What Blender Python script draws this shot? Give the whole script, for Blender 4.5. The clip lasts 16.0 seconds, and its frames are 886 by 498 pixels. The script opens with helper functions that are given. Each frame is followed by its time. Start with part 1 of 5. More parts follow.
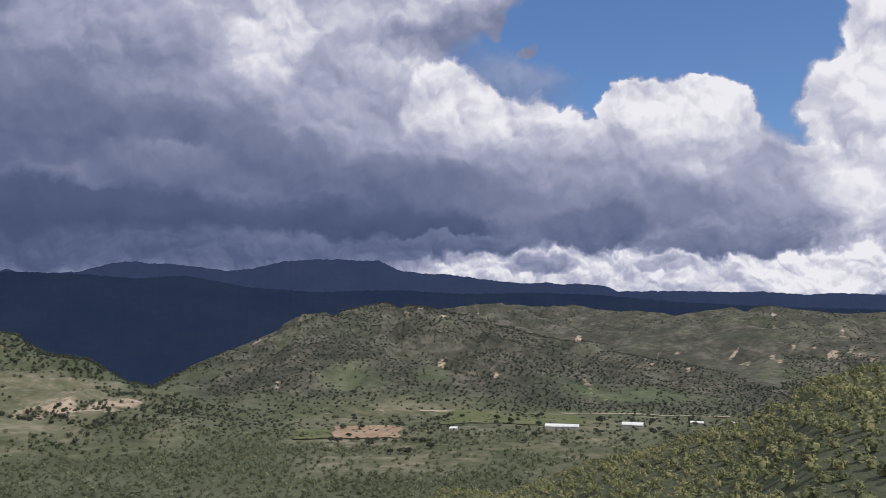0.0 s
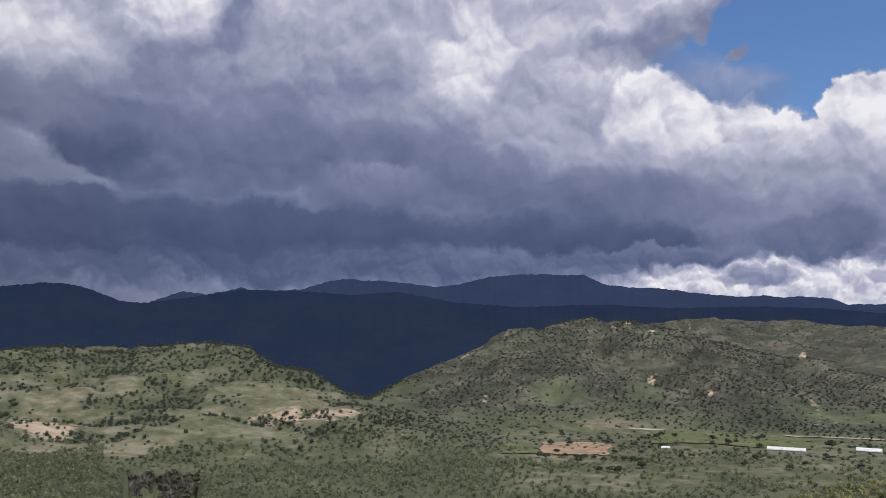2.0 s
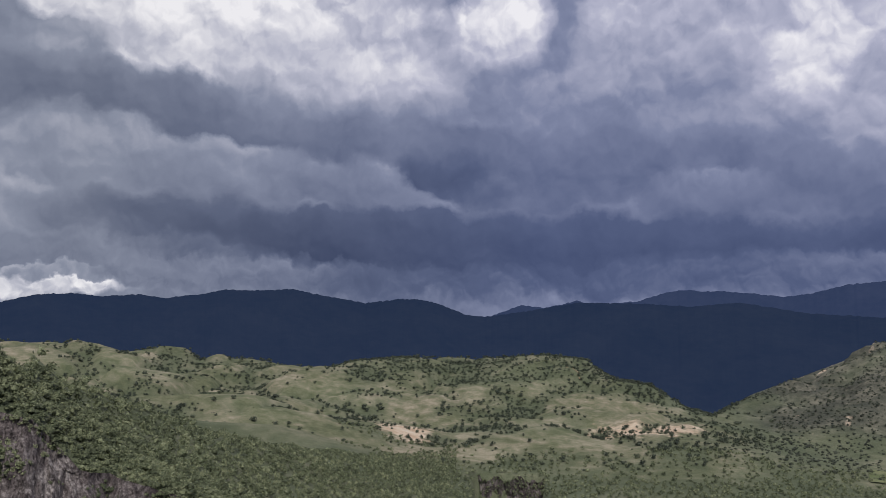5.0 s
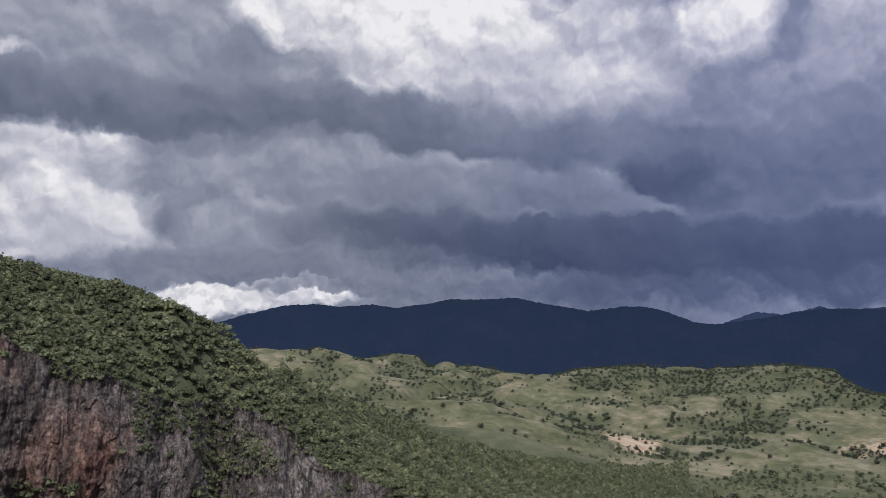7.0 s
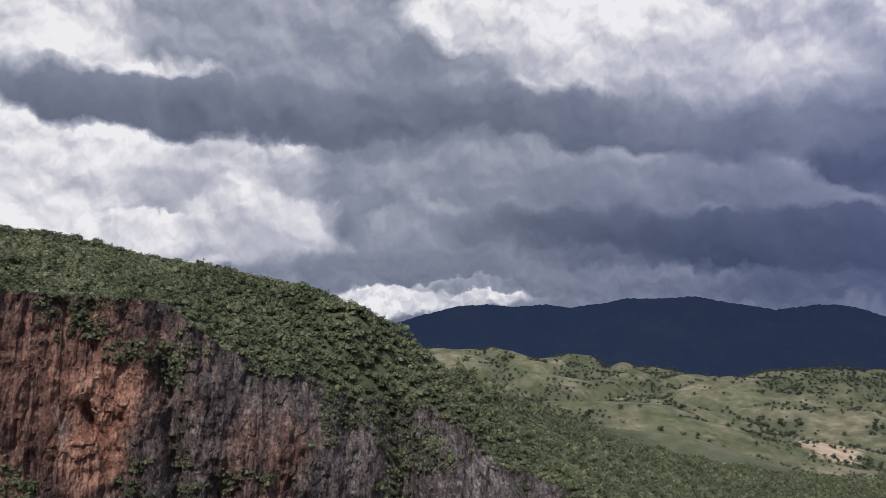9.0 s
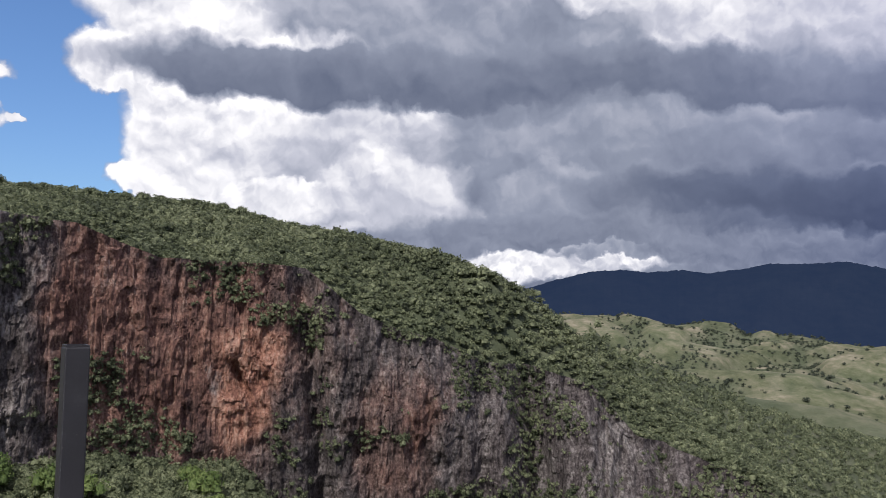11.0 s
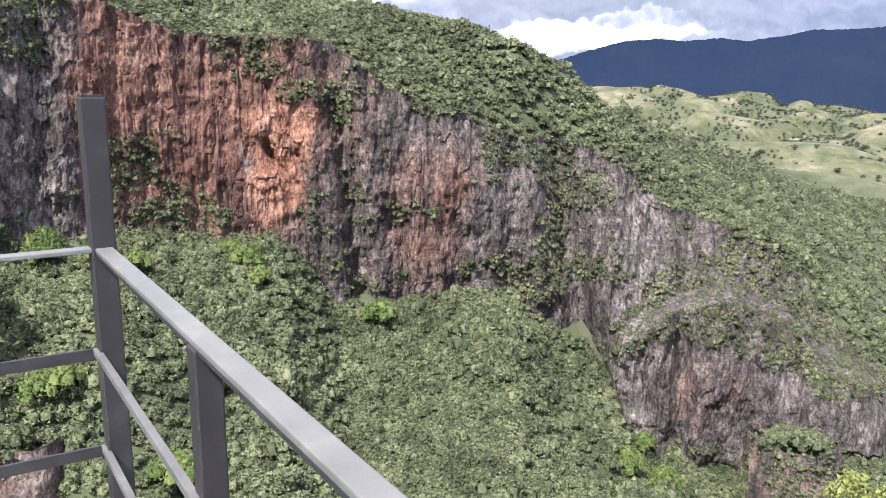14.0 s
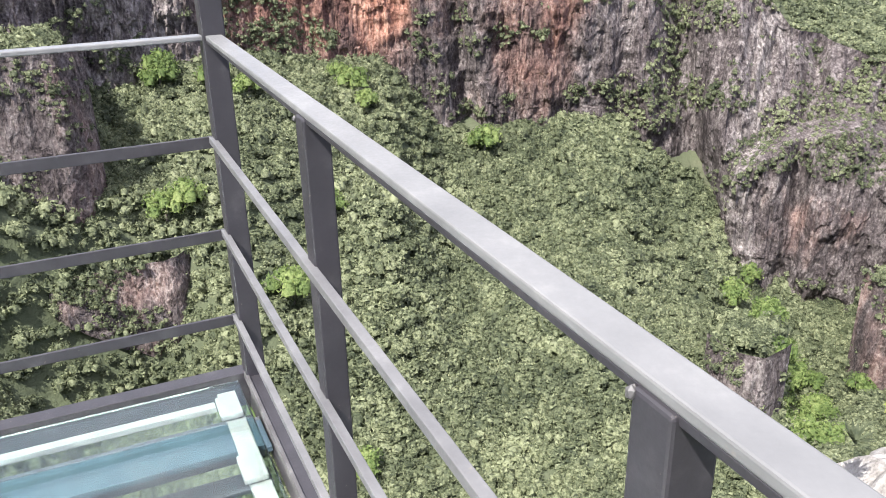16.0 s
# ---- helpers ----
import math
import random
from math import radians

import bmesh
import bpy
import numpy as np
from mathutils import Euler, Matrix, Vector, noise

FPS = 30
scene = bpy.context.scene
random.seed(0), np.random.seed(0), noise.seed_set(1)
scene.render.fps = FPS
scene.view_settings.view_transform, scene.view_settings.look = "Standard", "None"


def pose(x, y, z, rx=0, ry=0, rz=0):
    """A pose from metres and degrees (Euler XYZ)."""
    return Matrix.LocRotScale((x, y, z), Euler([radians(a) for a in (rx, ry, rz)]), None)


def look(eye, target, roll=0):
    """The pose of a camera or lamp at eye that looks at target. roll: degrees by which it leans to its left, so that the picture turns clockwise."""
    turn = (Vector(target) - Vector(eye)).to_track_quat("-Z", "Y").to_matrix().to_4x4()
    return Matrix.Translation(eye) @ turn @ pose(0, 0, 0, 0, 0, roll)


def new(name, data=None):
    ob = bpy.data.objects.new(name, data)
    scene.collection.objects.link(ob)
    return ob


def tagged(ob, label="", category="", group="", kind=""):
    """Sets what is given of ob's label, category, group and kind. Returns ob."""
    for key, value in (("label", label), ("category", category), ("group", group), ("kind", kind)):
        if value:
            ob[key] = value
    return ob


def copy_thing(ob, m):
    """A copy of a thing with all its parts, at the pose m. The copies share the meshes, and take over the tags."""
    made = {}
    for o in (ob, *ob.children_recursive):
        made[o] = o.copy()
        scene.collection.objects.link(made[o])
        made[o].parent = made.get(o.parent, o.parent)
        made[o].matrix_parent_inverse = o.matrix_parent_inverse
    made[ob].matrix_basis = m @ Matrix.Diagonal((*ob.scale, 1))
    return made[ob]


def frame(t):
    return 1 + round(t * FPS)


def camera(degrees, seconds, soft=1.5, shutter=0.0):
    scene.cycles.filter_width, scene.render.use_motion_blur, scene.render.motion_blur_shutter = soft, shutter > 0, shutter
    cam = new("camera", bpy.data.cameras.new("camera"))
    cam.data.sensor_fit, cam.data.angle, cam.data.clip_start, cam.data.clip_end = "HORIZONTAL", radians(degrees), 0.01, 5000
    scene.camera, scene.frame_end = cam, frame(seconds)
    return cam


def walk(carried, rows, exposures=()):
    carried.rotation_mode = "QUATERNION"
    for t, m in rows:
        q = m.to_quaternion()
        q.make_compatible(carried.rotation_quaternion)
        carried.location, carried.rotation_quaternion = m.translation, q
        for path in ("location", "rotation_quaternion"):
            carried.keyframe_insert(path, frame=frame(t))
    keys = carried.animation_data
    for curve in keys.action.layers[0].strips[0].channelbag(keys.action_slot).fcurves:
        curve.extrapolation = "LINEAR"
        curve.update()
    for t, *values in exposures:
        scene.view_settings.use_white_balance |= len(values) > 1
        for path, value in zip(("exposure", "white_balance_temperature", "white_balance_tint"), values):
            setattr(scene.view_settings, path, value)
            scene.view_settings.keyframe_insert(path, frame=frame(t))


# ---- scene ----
# Camera: seconds, x, y, z, heading (degrees to the left), tilt, lean to the left
cam = camera(56.17, 16.0, soft=0.8)
PATH = [
    (0, 0.050, -0.030, 1.670, 0.00, 4.25, -0.09),
    (0.5, 0.050, -0.030, 1.670, 3.29, 4.37, -0.25),
    (1, 0.050, -0.030, 1.670, 6.80, 4.60, -0.10),
    (1.5, 0.050, -0.030, 1.670, 11.35, 4.99, -0.07),
    (2, 0.050, -0.030, 1.670, 14.05, 5.29, -0.09),
    (2.5, 0.050, -0.030, 1.670, 17.39, 5.41, -0.06),
    (3, 0.050, -0.030, 1.670, 21.60, 5.51, -0.02),
    (3.5, 0.050, -0.030, 1.670, 25.02, 5.69, -0.09),
    (4, 0.050, -0.030, 1.670, 28.59, 5.84, -0.07),
    (6.5, 0.050, -0.030, 1.670, 48.95, 6.65, 0.15),
    (7, 0.050, -0.030, 1.670, 52.12, 6.71, 0.17),
    (7.5, 0.050, -0.030, 1.670, 55.13, 6.64, 0.15),
    (8, 0.050, -0.030, 1.670, 58.26, 6.71, 0.22),
    (8.5, 0.050, -0.030, 1.670, 61.32, 6.74, 0.43),
    (9, 0.050, -0.030, 1.670, 64.05, 6.66, 0.35),
    (9.5, 0.050, -0.030, 1.670, 66.94, 6.54, 0.25),
    (10, 0.050, -0.030, 1.670, 70.39, 6.29, 0.43),
    (12.5, 0.046, -0.033, 1.664, 75.88, 0.23, 0.44),
    (13, -0.005, -0.020, 1.640, 75.72, -3.76, 0.48),
    (13.5, -0.015, -0.005, 1.616, 75.29, -7.51, 0.39),
    (14, -0.006, 0.004, 1.586, 74.96, -11.26, 0.02),
    (14.5, -0.008, 0.010, 1.552, 74.99, -14.15, -0.20),
    (15, -0.020, 0.010, 1.526, 76.46, -16.49, -0.50),
    (15.5, -0.005, 0.008, 1.508, 79.90, -20.07, -0.98),
    (16, 0.000, 0.000, 1.487, 82.62, -23.14, -1.21),
]
EXPOSURE = [(0, 0.0), (10, 0.0), (10.2, 0.05), (12.5, 0.72), (13.5, 1.26), (14, 1.6), (14.5, 1.8), (16, 1.85)]


def aim(x, y, z, heading, tilt, lean):
    return pose(x, y, z, 0, 0, heading) @ pose(0, 0, 0, 90 + tilt) @ pose(0, 0, 0, 0, 0, lean)


walk(cam, [(row[0], aim(*row[1:])) for row in PATH], EXPOSURE)

# ---------------------------------------------------------------- sun and sky
SUN_HEADING, SUN_HEIGHT = 228.0, 53.0
sun = new("sun", bpy.data.lights.new("sun", "SUN"))
sun.data.energy, sun.data.angle, sun.data.color = 3.15, radians(0.5), (1.0, 0.97, 0.92)
toward = Vector((-math.sin(radians(SUN_HEADING)) * math.cos(radians(SUN_HEIGHT)), math.cos(radians(SUN_HEADING)) * math.cos(radians(SUN_HEIGHT)), math.sin(radians(SUN_HEIGHT))))
sun.matrix_world = look((0, 0, 300), Vector((0, 0, 300)) - toward)

world = bpy.data.worlds.new("sky")
scene.world = world
world.use_nodes = True


class Graph:
    """Short forms for building a node tree."""

    def __init__(self, tree):
        self.tree = tree
        tree.nodes.clear()

    def node(self, kind, **values):
        n = self.tree.nodes.new(kind)
        for k, v in values.items():
            if k.startswith("in_"):
                key = k[3:]
                sock = n.inputs[int(key)] if key.isdigit() else n.inputs[key.replace("_", " ")]
                if isinstance(v, bpy.types.NodeSocket):
                    self.tree.links.new(v, sock)
                else:
                    sock.default_value = v
            elif k == "operation":
                n.operation = v
            elif k == "data_type":
                n.data_type = v
            elif k == "gradient_type":
                n.gradient_type = v
            elif k == "vector_type":
                n.vector_type = v
            elif k == "blend_type":
                n.blend_type = v
            elif k == "feature":
                n.feature = v
        return n

    def m(self, op, a, b=0.0, c=0.0, clamp=False):
        n = self.node("ShaderNodeMath", operation=op, in_0=a, in_1=b, in_2=c)
        n.use_clamp = clamp
        return n.outputs[0]

    def noise(self, vec, scale, detail=4.0, rough=0.55, distort=0.0, colour=False):
        n = self.node("ShaderNodeTexNoise", in_Vector=vec, in_Scale=scale, in_Detail=detail, in_Roughness=rough, in_Distortion=distort)
        return n.outputs["Color" if colour else "Fac"]

    def heaps(self, vec, scale, detail):
        """Smooth round cells with smaller ones upon them."""
        n = self.node("ShaderNodeTexVoronoi", feature="SMOOTH_F1", in_Vector=vec, in_Scale=scale, in_Detail=detail, in_Roughness=0.45)
        n.voronoi_dimensions = "2D"
        n.normalize = True
        n.inputs["Smoothness"].default_value = 0.2
        return n.outputs["Distance"]

    def mixed(self, fac, a, b):
        return self.m("MULTIPLY_ADD", fac, self.m("SUBTRACT", b, a), a)

    def ramp(self, fac, stops):
        n = self.node("ShaderNodeValToRGB", in_Fac=fac)
        while len(n.color_ramp.elements) < len(stops):
            n.color_ramp.elements.new(0.5)
        for e, (at, c) in zip(n.color_ramp.elements, stops):
            e.position, e.color = at, (*c, 1.0) if isinstance(c, tuple) else (c, c, c, 1.0)
        return n.outputs["Color"]

    def mix(self, fac, a, b, blend="MIX"):
        n = self.node("ShaderNodeMix", data_type="RGBA", blend_type=blend, in_0=fac)
        for sock, v in ((n.inputs[6], a), (n.inputs[7], b)):
            if isinstance(v, bpy.types.NodeSocket):
                self.tree.links.new(v, sock)
            else:
                sock.default_value = (*v, 1.0) if len(v) == 3 else v
        return n.outputs[2]

    def vec(self, op, a, b=(0, 0, 0), scale=1.0):
        n = self.node("ShaderNodeVectorMath", operation=op, in_0=a, in_1=b)
        n.inputs[3].default_value = scale
        return n.outputs[0]

    def mapped(self, v, loc=(0, 0, 0), rot=0.0, size=(1, 1, 1), kind="TEXTURE"):
        n = self.node("ShaderNodeMapping", vector_type=kind, in_Vector=v)
        n.inputs["Location"].default_value = loc
        n.inputs["Rotation"].default_value = (0, 0, radians(rot))
        n.inputs["Scale"].default_value = size
        return n.outputs[0]

    def blobs(self, uv, rows, start=0.0):
        """Adds up round spots: bearing, height, half width, half height, tilt, hardness, strength."""
        total = start
        for cx, cy, rx, ry, rot, hard, amount in rows:
            spot_at = self.mapped(uv, (cx, cy, 0), rot, (rx * 1.3, ry * 1.3, 1))
            fac = self.node("ShaderNodeTexGradient", gradient_type="SPHERICAL", in_Vector=spot_at).outputs["Fac"]
            hard = 1.35 * hard
            if hard > 1.0:
                fac = self.m("MULTIPLY", fac, hard, clamp=True)
            total = self.m("MULTIPLY_ADD", fac, amount, total)
        return total

    def cloud(self, uv, row, tone, open_sky, over_blue):
        """Lays one cloud over the sky: light head, darker base, its outline as the warped uv gives it."""
        cx, cy, rx, ry, rot, soft, top, base, density = row
        top, base = top - 0.16 * max(0.0, 0.62 - top), base - 0.22 * max(0.0, 0.62 - base)
        uv = self.node("ShaderNodeCombineXYZ", in_0=uv[0], in_1=uv[1], in_2=tone).outputs[0]
        at = self.mapped(uv, (cx, cy, 0), rot, (rx, ry, 1e6))
        away = self.tree.nodes.new("ShaderNodeVectorMath")
        away.operation = "LENGTH"
        self.tree.links.new(at, away.inputs[0])
        steep = (1.8 if soft > 0.3 else 1.0) / soft
        cover = self.m("MAXIMUM", self.m("MULTIPLY_ADD", away.outputs["Value"], -steep, steep), 0.0)
        cover = self.m("MULTIPLY", self.m("MINIMUM", cover, 1.0), density)
        rise = self.m("MULTIPLY_ADD", self.node("ShaderNodeSeparateXYZ", in_0=at).outputs[1], 0.5, 0.5)
        tone = self.mixed(cover, tone, self.m("MULTIPLY_ADD", rise, top - base, base))
        if over_blue:
            open_sky = self.m("MULTIPLY", open_sky, self.m("SUBTRACT", 1.0, cover))
        return tone, open_sky


# Clouds from back to front: bearing (right +), height, half width, half height, tilt, softness of the edge, tone of the head, tone of the base, density
CLOUDS_SOUTH_WEST = [
    (-84, 11.2, 10.8, 7.4, 0, 0.09, 1.02, 0.9, 1), (-91, 15.2, 7.4, 2.6, 0, 0.12, 1.05, 0.9, 1), (-91.3, 7.9, 4.3, 1.9, 0, 0.1, 0.98, 0.88, 1),
    (-82.3, 7.2, 6.6, 2.7, 0, 0.5, 0.8, 0.66, 1), (-102.9, 14.5, 2.3, 1.1, 0, 0.3, 1, 0.8, 1), (-103.2, 11.3, 2, 1.2, 0, 0.4, 0.95, 0.8, 1),
    (-100.9, 11.5, 0.8, 0.5, 0, 0.4, 0.9, 0.8, 1),
]
CLOUDS_CLIFF_HEAP = [
    (-78.3, 20.9, 14.1, 3.5, 0, 0.7, 0.68, 0.52, 1), (-91.5, 19.8, 7.4, 4.3, 0, 0.25, 0.98, 0.84, 1), (-85.1, 20.8, 3.3, 1.4, -20, 0.9, 0.8, 0.7, 1),
    (-87.3, 10.3, 7.2, 3.7, 0, 0.14, 1, 0.82, 1), (-79.2, 9.9, 7.4, 3.3, 0, 0.3, 0.84, 0.6, 1), (-84.2, 6.8, 4.7, 1.6, 0, 0.15, 1, 0.85, 1),
    (-78.9, 15.3, 19.5, 2.3, 0, 0.5, 0.48, 0.3, 1), (-74.1, 6.1, 5.9, 1.6, 0, 0.6, 0.62, 0.48, 1),
]
CLOUDS_WEST = [
    (-76.3, 20.2, 10.9, 3.9, 0, 1, 0.62, 0.5, 1), (-51.9, 21.2, 11.3, 4.9, 0, 0.7, 1.05, 0.78, 1), (-61.9, 21.5, 6.2, 2.4, -8, 0.5, 0.95, 0.8, 1),
    (-40.4, 17.6, 6.6, 2.7, 0, 1, 0.72, 0.58, 1), (-72.9, 15.4, 14.8, 2.3, 0, 0.7, 0.46, 0.3, 1), (-56.3, 15, 14.8, 1.9, -6, 0.8, 0.44, 0.32, 1),
    (-79.1, 11.4, 7.4, 2.8, 0, 0.7, 0.82, 0.62, 1), (-76.7, 7.7, 5.9, 3, 0, 0.25, 0.88, 0.66, 1),
]
CLOUDS_WEST_LOW = [
    (-58.6, 11, 14.8, 2.7, 0, 1, 0.6, 0.44, 1), (-65, 7.3, 5.5, 2.3, 0, 0.4, 0.62, 0.44, 1), (-55.4, 7.3, 10.5, 2.7, -3, 0.6, 0.48, 0.3, 1),
    (-43.7, 8.8, 5.1, 1.6, -25, 0.5, 0.56, 0.44, 1), (-65.4, 5.2, 12.9, 1.4, 0, 0.8, 0.46, 0.4, 1), (-66, 3.1, 9, 1.2, 0, 0.35, 0.88, 0.74, 1),
    (-68.9, 2.3, 2.7, 1, 0, 0.3, 0.95, 0.85, 1), (-60.8, 3.9, 5.1, 0.5, 0, 0.5, 0.6, 0.5, 1),
]
CLOUDS_NORTH_WEST = [
    (-49.9, 20.1, 11.3, 3.7, 0, 1, 0.96, 0.72, 1), (-55.5, 17.7, 4.7, 2.3, 0, 0.6, 0.85, 0.68, 1), (-32.8, 20.9, 4.2, 3.2, 15, 0.6, 0.95, 0.75, 1),
    (-41, 19.9, 5.5, 3.5, 0, 1, 0.8, 0.66, 1), (-52.4, 14.8, 16.4, 2.1, -6, 0.7, 0.48, 0.3, 1), (-34.7, 11.8, 6.4, 3.1, -5, 0.4, 0.38, 0.2, 1),
    (-53.3, 11.2, 6.2, 2.4, 0, 0.5, 0.58, 0.4, 1), (-43.4, 10.2, 6.6, 1.8, -10, 0.5, 0.52, 0.34, 1), (-54.1, 7.8, 7.8, 1.8, 0, 0.8, 0.34, 0.24, 1),
    (-54.9, 4.2, 6.2, 1.1, 0, 0.7, 0.45, 0.4, 1),
]
CLOUDS_NORTH = [
    (-43.3, 18.1, 9.4, 5.5, 0, 1, 0.84, 0.64, 1), (-24, 20.6, 3.9, 4.7, 0, 0.7, 0.72, 0.6, 1),
    (-42.8, 13.7, 10.5, 2.4, -6, 1, 0.48, 0.32, 1), (-30.7, 9.5, 8.6, 2, 0, 1, 0.42, 0.32, 0.9), (-39.6, 6.7, 13.7, 2.4, -2, 0.45, 0.3, 0.14, 1),
    (-27.6, 6.1, 7.8, 1.5, 0, 0.6, 0.26, 0.2, 1), (-34.6, 3.9, 18.8, 1.6, 0, 1, 0.27, 0.3, 0.9),
]
CLOUDS_EAST_BACK = [
    (-5.7, 21.9, 16.8, 4.1, 8, 0.5, 0.8, 0.72, 1), (4.6, 15.4, 5.1, 2.3, -15, 1, 0.62, 0.55, 0.6), (29.3, 16.5, 3.5, 3.5, 0, 0.12, 0.95, 0.85, 1),
    (28.5, 12, 5.3, 4.5, 0, 0.1, 0.97, 0.78, 1), (24.2, 7.3, 4.7, 3.2, 0, 0.1, 1, 0.75, 1), (27.4, 6.9, 5.9, 3.3, 0, 0.12, 0.97, 0.7, 1),
    (15.2, 8.3, 10.2, 4.7, 0, 0.35, 0.78, 0.5, 1), (12.7, 13.1, 2.4, 2.4, 0, 0.1, 0.97, 0.75, 1), (16.4, 11.7, 5.5, 3.8, 0, 0.08, 1, 0.66, 1),
    (19.1, 12.3, 2.4, 2, 0, 0.1, 1, 0.75, 1), (17.5, 14.2, 1.6, 1.2, 0, 0.15, 1, 0.85, 1),
]
CLOUDS_EAST_MID = [
    (-6.0, 13.5, 8.5, 6.0, 0, 0.6, 0.74, 0.52, 1),
    (-3.7, 13.2, 5.2, 5.1, 0, 0.3, 0.8, 0.55, 1), (0.6, 12.6, 3.7, 4.1, 0, 0.12, 0.95, 0.62, 1), (4.6, 10.9, 4.3, 3.9, 0, 0.12, 0.93, 0.6, 1),
    (8.5, 10.2, 3.7, 3.3, 0, 0.12, 0.9, 0.58, 1), (12.1, 2.3, 16.8, 2.4, 0, 0.35, 0.88, 0.74, 1), (25.7, 2.5, 6.6, 2, 0, 0.2, 0.98, 0.86, 1),
    (6.5, 3.1, 2.7, 0.9, 0, 0.3, 0.62, 0.5, 1), (15.1, 3, 2.3, 0.6, 0, 0.3, 0.7, 0.62, 1), (20.5, 5.7, 6.2, 2.4, 0, 0.6, 0.62, 0.45, 1),
]
CLOUDS_EAST_FRONT = [
    (4.5, 8, 12.5, 3.7, -3, 1, 0.68, 0.4, 1), (12.2, 6.9, 7.8, 2.3, 0, 1, 0.58, 0.42, 1), (-18.6, 17.2, 9.8, 7.4, 0, 0.14, 0.78, 0.5, 1),
    (-12.3, 17.5, 3.3, 4.7, -20, 0.7, 0.93, 0.72, 1), (-25.7, 16, 10.9, 4.7, 0, 1, 0.62, 0.45, 1), (-23.6, 11.6, 14.1, 2.9, -4, 1, 0.48, 0.32, 1),
    (-4.9, 8.5, 12.9, 2.4, -5, 1, 0.45, 0.32, 0.9), (-18.8, 9.2, 5.5, 1.9, 0, 0.5, 0.52, 0.33, 1), (-23.5, 6.6, 14.1, 1.9, -3, 0.6, 0.32, 0.22, 1),
    (-4.8, 6.1, 10.2, 1.6, -3, 0.5, 0.36, 0.2, 1), (10.3, 5.4, 4.3, 1.6, 0, 0.5, 0.42, 0.32, 1),
]
CLOUDS_EAST_LOW = [
    (-29.1, 5.6, 9.4, 1.8, 0, 0.6, 0.26, 0.2, 1), (19.1, 4.3, 7.4, 0.9, 0, 0.6, 0.5, 0.4, 1), (-17.2, 4.1, 16.4, 1.8, 0, 1, 0.34, 0.28, 0.9),
    (0.6, 4.6, 6.2, 0.7, -2, 0.6, 0.4, 0.33, 1),
]
# Where the sky behind the clouds is open and blue
BLUE = [(19.3, 15.7, 13.5, 9.0, 0, 2.5, 1.6), (6.5, 16.0, 7.5, 4.0, 0, 1.2, 0.8), (-101.5, 11.4, 12.0, 8.0, 0, 2.5, 1.6)]
g = Graph(world.node_tree)
way = g.node("ShaderNodeTexCoord").outputs["Generated"]
xyz = g.node("ShaderNodeSeparateXYZ", in_0=way).outputs
heading = g.m("MULTIPLY", g.m("ARCTAN2", xyz[0], xyz[1]), 57.29578)
height = g.m("MULTIPLY", g.m("ARCSINE", xyz[2]), 57.29578)
uv = g.node("ShaderNodeCombineXYZ", in_0=heading, in_1=height).outputs[0]
warp = g.vec("SUBTRACT", g.noise(uv, 0.11, 2, 0.5, colour=True), (0.5, 0.5, 0.5))
curl = g.vec("SUBTRACT", g.noise(uv, 0.42, 2, 0.45, colour=True), (0.5, 0.5, 0.5))
uv1 = g.vec("ADD", uv, g.vec("SCALE", warp, scale=2.0))
uv2 = g.vec("ADD", uv1, g.vec("SCALE", curl, scale=1.8))
edge = g.vec("ADD", uv2, g.vec("SCALE", g.vec("SUBTRACT", g.noise(uv, 1.5, 4, 0.55, colour=True), (0.5, 0.5, 0.5)), scale=0.8))
# heaped cloud: round heads on round heads, each lit from above
heap0, heap1 = g.heaps(edge, 0.2, 4.0), g.heaps(g.vec("ADD", edge, (0.2, 0.55, 0)), 0.2, 4.0)
fine0, fine1 = g.heaps(edge, 0.5, 3.0), g.heaps(g.vec("ADD", edge, (0.1, 0.3, 0)), 0.5, 3.0)
near_ground = g.m("MULTIPLY", g.m("SUBTRACT", 8.0, height), 0.25, clamp=True)
relief = g.mixed(near_ground, g.m("SUBTRACT", heap1, heap0), g.m("MULTIPLY", g.m("SUBTRACT", fine1, fine0), 0.9))
heap = g.mixed(near_ground, heap0, fine0)
broad = g.noise(g.mapped(uv2, size=(2.0, 1.0, 1)), 0.16, 4, 0.42)
wisp = g.noise(g.mapped(uv2, size=(1.6, 1.0, 1)), 0.34, 3, 0.5)
swell = g.mixed(near_ground, 2.5, 1.1)
lump = g.vec("ADD", edge, g.node("ShaderNodeCombineXYZ", in_1=g.m("MULTIPLY", g.m("SUBTRACT", heap, 0.42), swell)).outputs[0])
mass = g.m("MULTIPLY_ADD", broad, 0.5, g.m("MULTIPLY_ADD", g.m("MULTIPLY", g.m("SUBTRACT", height, 1.0), 0.1, clamp=True), 0.13, 0.1))
gap = g.m("MULTIPLY", g.m("SUBTRACT", g.blobs(uv2, BLUE), 0.35), 4.0, clamp=True)
lump = g.node("ShaderNodeSeparateXYZ", in_0=lump).outputs
for rows, over_blue in ((CLOUDS_SOUTH_WEST, True), (CLOUDS_CLIFF_HEAP, True), (CLOUDS_WEST, False), (CLOUDS_WEST_LOW, False), (CLOUDS_NORTH_WEST, False), (CLOUDS_NORTH, False),
                        (CLOUDS_EAST_BACK, True), (CLOUDS_EAST_MID, True), (CLOUDS_EAST_FRONT, True), (CLOUDS_EAST_LOW, False)):
    for row in rows:
        mass, gap = g.cloud(lump, row, mass, gap, over_blue)
mass = g.m("MULTIPLY_ADD", g.m("SUBTRACT", wisp, 0.5), 0.16, mass)
